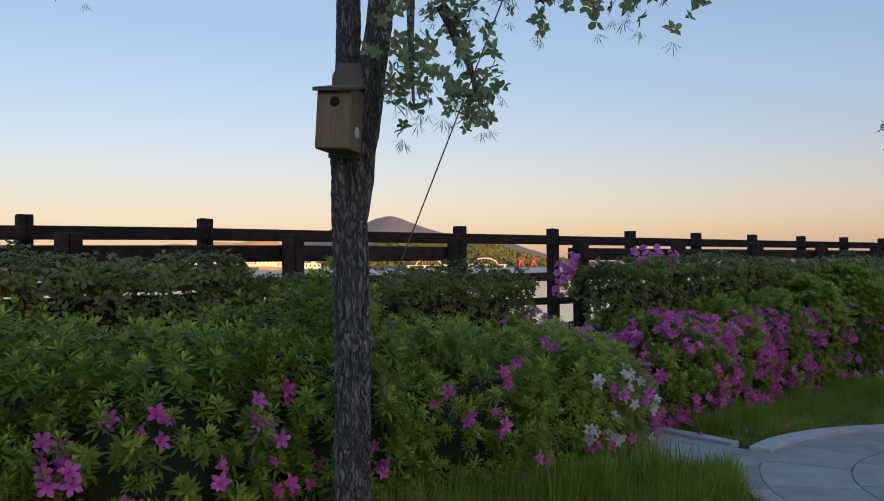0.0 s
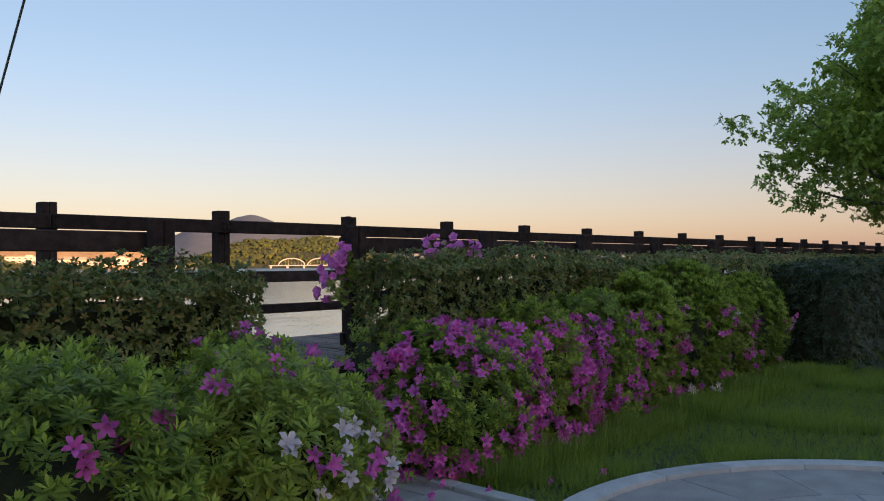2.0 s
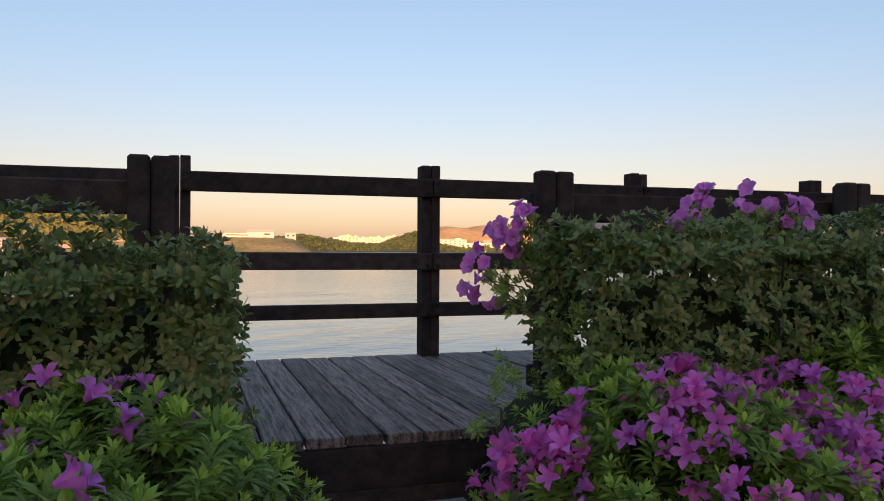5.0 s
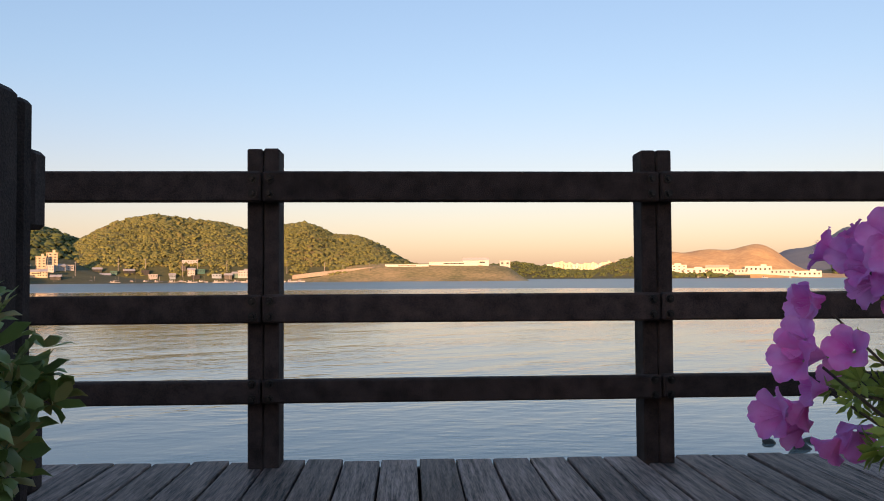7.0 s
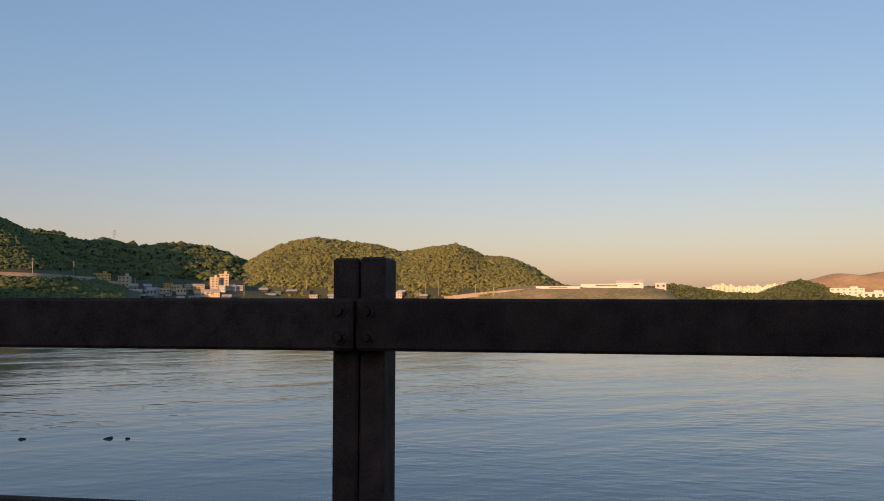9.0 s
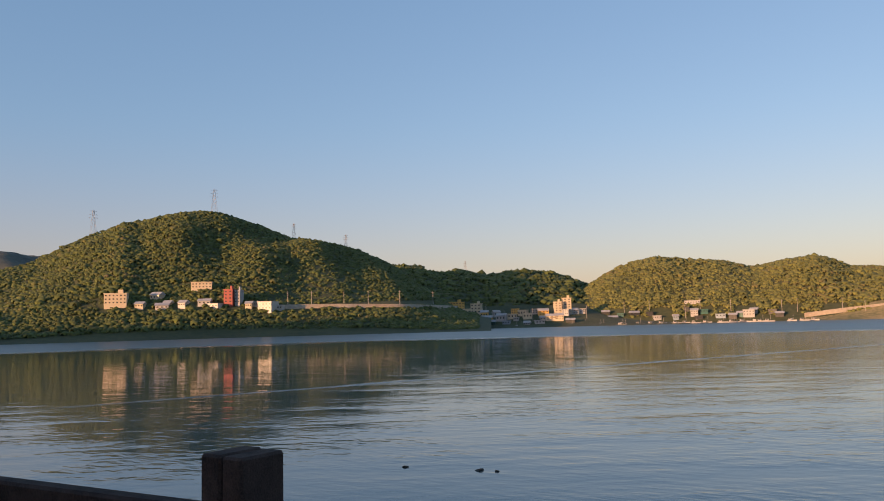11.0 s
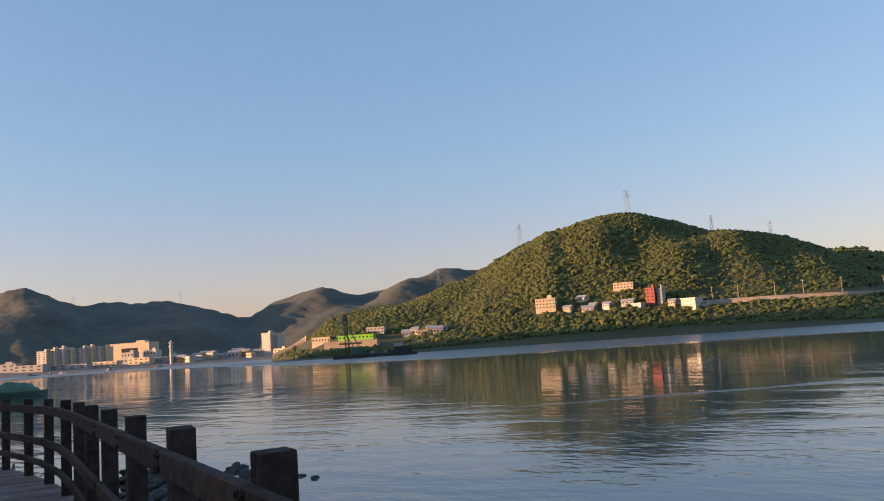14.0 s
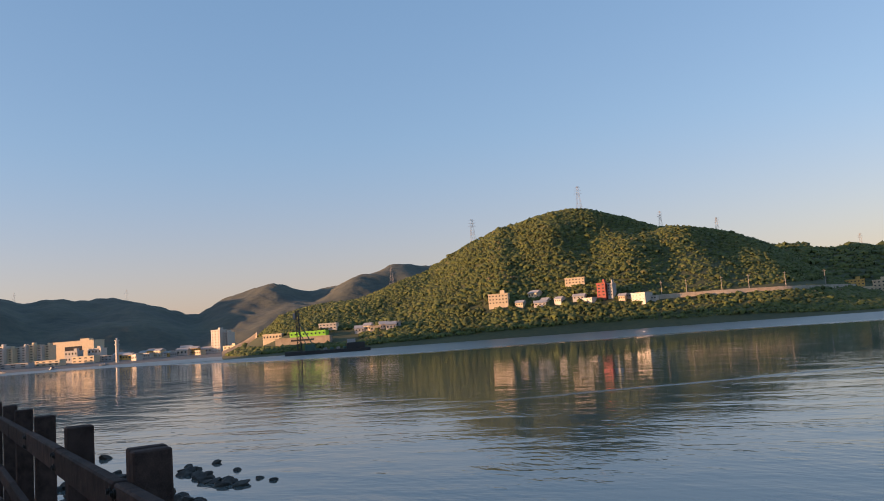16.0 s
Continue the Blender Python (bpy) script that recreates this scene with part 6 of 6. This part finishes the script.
def moor_boats():
    rng = random.Random(8)
    boat = thing("fishing_boat", "small greyed white fishing boat with a low cabin", "boat", "moored fishing boats", at=(0, 0, 0))
    part("hull", boat_hull(8, 2.6, 0.8), M_BOATP, boat)
    cabin = part("cabin", bm_box((-1.6, 0, 1.5), (2.4, 1.8, 1.4), 0.12), M_BOATP, boat)
    put(window_mesh(1.6, 0.6), "window", cabin, pose(-1.6, -0.92, 1.75))
    part("mast", cyl(bmesh.new(), (1.0, 0, 1.0), (1.0, 0, 5.6), 0.10, 0.06, 6), M_STEEL, boat)
    places = [(7.2 + 25 * (i + rng.random()) / 34, rng.uniform(640, 668)) for i in range(34)]
    places += [(-9.5 - 17 * (i + rng.random()) / 16, rng.uniform(1060, 1105)) for i in range(16)] + [(82 + 8 * rng.random(), rng.uniform(775, 800)) for i in range(5)]
    for i, (az, d) in enumerate(places):
        x, y = (float(v) for v in H_RIGHT.place(np.float64(az), np.float64(d)))
        m = pose(x, y, WATER, 0, 0, az + rng.choice([0, 0, 180, 30, -40, 90]))
        if i:
            copy_thing(boat, m)
        else:
            boat.matrix_basis = m
    # tall poles along the quay and the hill road
    for i in range(22):
        az = 1.5 + 43 * (i + rng.random() * 0.7) / 22
        hill = H_RIGHT if az < 22 else (H_SADDLE if az < 33 else H_MAIN)
        el = rng.uniform(-0.2, 0.4) if az < 33 else 1.3
        d = hill.find(az, el)
        x, y = (float(v) for v in hill.place(np.float64(az), np.float64(d)))
        z = float(hill.height(np.float64(az), np.float64(d)))
        p = thing("utility_pole", "slender grey utility pole by the shore road", "pole", "utility poles along the shore", at=(x, y, z))
        part("shaft", cyl(bmesh.new(), (0, 0, -1), (0, 0, 11), 0.22, 0.14, 6), M_STEEL, p)
        part("crossarm", bm_box((0, 0, 10.2), (1.8, 0.14, 0.14), 0, Matrix.Rotation(radians(az), 4, "Z")), M_STEEL, p)


moor_boats()


def road_cut():
    """The pale road bench across the main slope and the earth bank at the headland's west side."""
    for name, hill, az0, az1, e0, e1, drop, label in (("road", H_MAIN, 30.5, 44.8, 0.95, 1.28, 3.2, "pale concrete road wall across the slope"), ("road_bank", H_RIGHT, -1.5, 8.0, 0.62, -0.20, 3.5, "pale curving concrete road ramp beside the harbour"),
                                                      ("earth_bank", H_MAIN, 72.2, 74.6, 0.75, 0.15, 5.0, "bare orange earth bank by the far shore")):
        az = np.linspace(az0, az1, 40)
        t = np.linspace(0, 1, 40)
        el = e0 + (e1 - e0) * t + 0.10 * np.sin(t * 3.1)
        rows = [[], [], []]
        for a, e in zip(az, el):
            d = hill.find(float(a), float(e))
            x, y = hill.place(np.float64(a), np.float64(d))
            x2, y2 = hill.place(np.float64(a), np.float64(d + 7))
            z = float(hill.height(np.float64(a), np.float64(d)))
            rows[0].append((x, y, z - 1.0)); rows[1].append((x, y, z + drop)); rows[2].append((x2, y2, z + drop))
        me = array_mesh(name, np.array(rows).reshape(-1, 3), grid_faces(3, 40))
        tagged(link_mesh(name, me, M_SAND), label, "road", kind="structure")


road_cut()


def arched_bridge():
    x, y = (float(v) for v in H_WOOD.place(np.float64(-38.2), np.float64(1180.0)))
    b = thing("arch_bridge", "low white bridge with three steel arches", "bridge", at=(x, y, WATER), rz=-38.2)
    part("bridge_deck", bm_box((0, 0, 4.2), (150, 6, 1.4)), M_GREYP, b)
    for k in (-1, 0, 1):
        bm = bmesh.new()
        for i in range(16):
            a, c = math.pi * i / 16, math.pi * (i + 1) / 16
            cyl(bm, (k * 42 - 19 * math.cos(a), 0, 4.5 + 10 * math.sin(a)), (k * 42 - 19 * math.cos(c), 0, 4.5 + 10 * math.sin(c)), 0.9, n=5)
        for i in range(1, 8):
            u = -19 + 38 * i / 8
            cyl(bm, (k * 42 + u, 0, 4.5), (k * 42 + u, 0, 4.5 + 10 * math.sqrt(max(0, 1 - (u / 19) ** 2))), 0.14, n=4)
        part("arch", bm, M_PLASTER, b)
    for k in range(-3, 4):
        part("pier", bm_box((k * 24, 0, 1.5), (3, 5, 5)), M_GREYP, b)


arched_bridge()


def quay_crane(az, d, tall):
    x, y = (float(v) for v in H_WOOD.place(np.float64(az), np.float64(d)))
    c = thing("quay_crane", "red lattice quay crane on the far shore", "crane", "quay cranes on the far shore", at=(x, y, WATER), rz=az + 30)
    bm = bmesh.new()
    for sx in (-1, 1):
        for sy in (-1, 1):
            cyl(bm, (5 * sx, 5 * sy, 0), (2.5 * sx, 2.5 * sy, tall * 0.6), 0.7, n=4)
    for z in (0.25, 0.45):
        box(bm, (0, 0, tall * z), (9 - 5 * z, 9 - 5 * z, 0.9))
    part("portal", bm, M_RED, c)
    bm = bmesh.new()
    cyl(bm, (0, 0, tall * 0.6), (tall * 0.6, 0, tall), 0.9, 0.5, 5)
    cyl(bm, (0, 0, tall * 0.6), (-3, 0, tall * 0.95), 0.6, n=5)
    cyl(bm, (-3, 0, tall * 0.95), (tall * 0.6, 0, tall), 0.2, n=4)
    part("jib", bm, M_RED, c)
    part("cab", bm_box((0, 0, tall * 0.64), (5, 4, 4), 0.2), M_RED, c)


for a in (-42.8, -43.7):
    quay_crane(a, 1240, 15)


def white_dome():
    x, y = (float(v) for v in H_WOOD.place(np.float64(-63.2), np.float64(300.0)))
    b = thing("ribbed_roof", "white ribbed roof of a hall beyond the hedge", "building", at=(x, y, -0.2), rz=-63.2)
    bm = bmesh.new()
    for i in range(12):
        for j in range(2):
            a, c = math.pi * i / 12, math.pi * (i + 1) / 12
            bm.faces.new([bm.verts.new(p) for p in ((9 * math.cos(a), -6 + 6 * j, 5.2 * math.sin(a) + 1), (9 * math.cos(c), -6 + 6 * j, 5.2 * math.sin(c) + 1), (9 * math.cos(c), 6 * j, 5.2 * math.sin(c) + 1), (9 * math.cos(a), 6 * j, 5.2 * math.sin(a) + 1))])
    part("shell", bm, M_PLASTER, b)
    for i in range(7):
        a = math.pi * (i + 0.5) / 7
        part("rib", cyl(bmesh.new(), (9.1 * math.cos(a), -6.1, 5.3 * math.sin(a) + 1), (9.1 * math.cos(a), 6, 5.3 * math.sin(a) + 1), 0.12, n=5), M_GREYP, b)


white_dome()


def net_boat():
    """A moored work raft heaped with green netting."""
    b = thing("net_raft", "moored work raft heaped with green netting", "boat", at=(-163, -3.0, WATER), rz=84)
    part("hull", boat_hull(11, 3.6, 0.8), M_TEAL, b)
    bm = bmesh.new()
    bmesh.ops.create_icosphere(bm, subdivisions=3, radius=1.0)
    for v in bm.verts:
        n = noise.noise(v.co * 2.3)
        v.co = Vector((v.co.x * 4.4, v.co.y * 1.5, max(0, v.co.z) * (1.9 + 0.7 * n) + 0.8))
    part("net", bm, M_NET, b, "heap of green fishing net", smooth=True)
    part("cabin", bm_box((-4.6, 0, 1.8), (1.4, 2.0, 2.0), 0.1), M_DARKP, b)


net_boat()
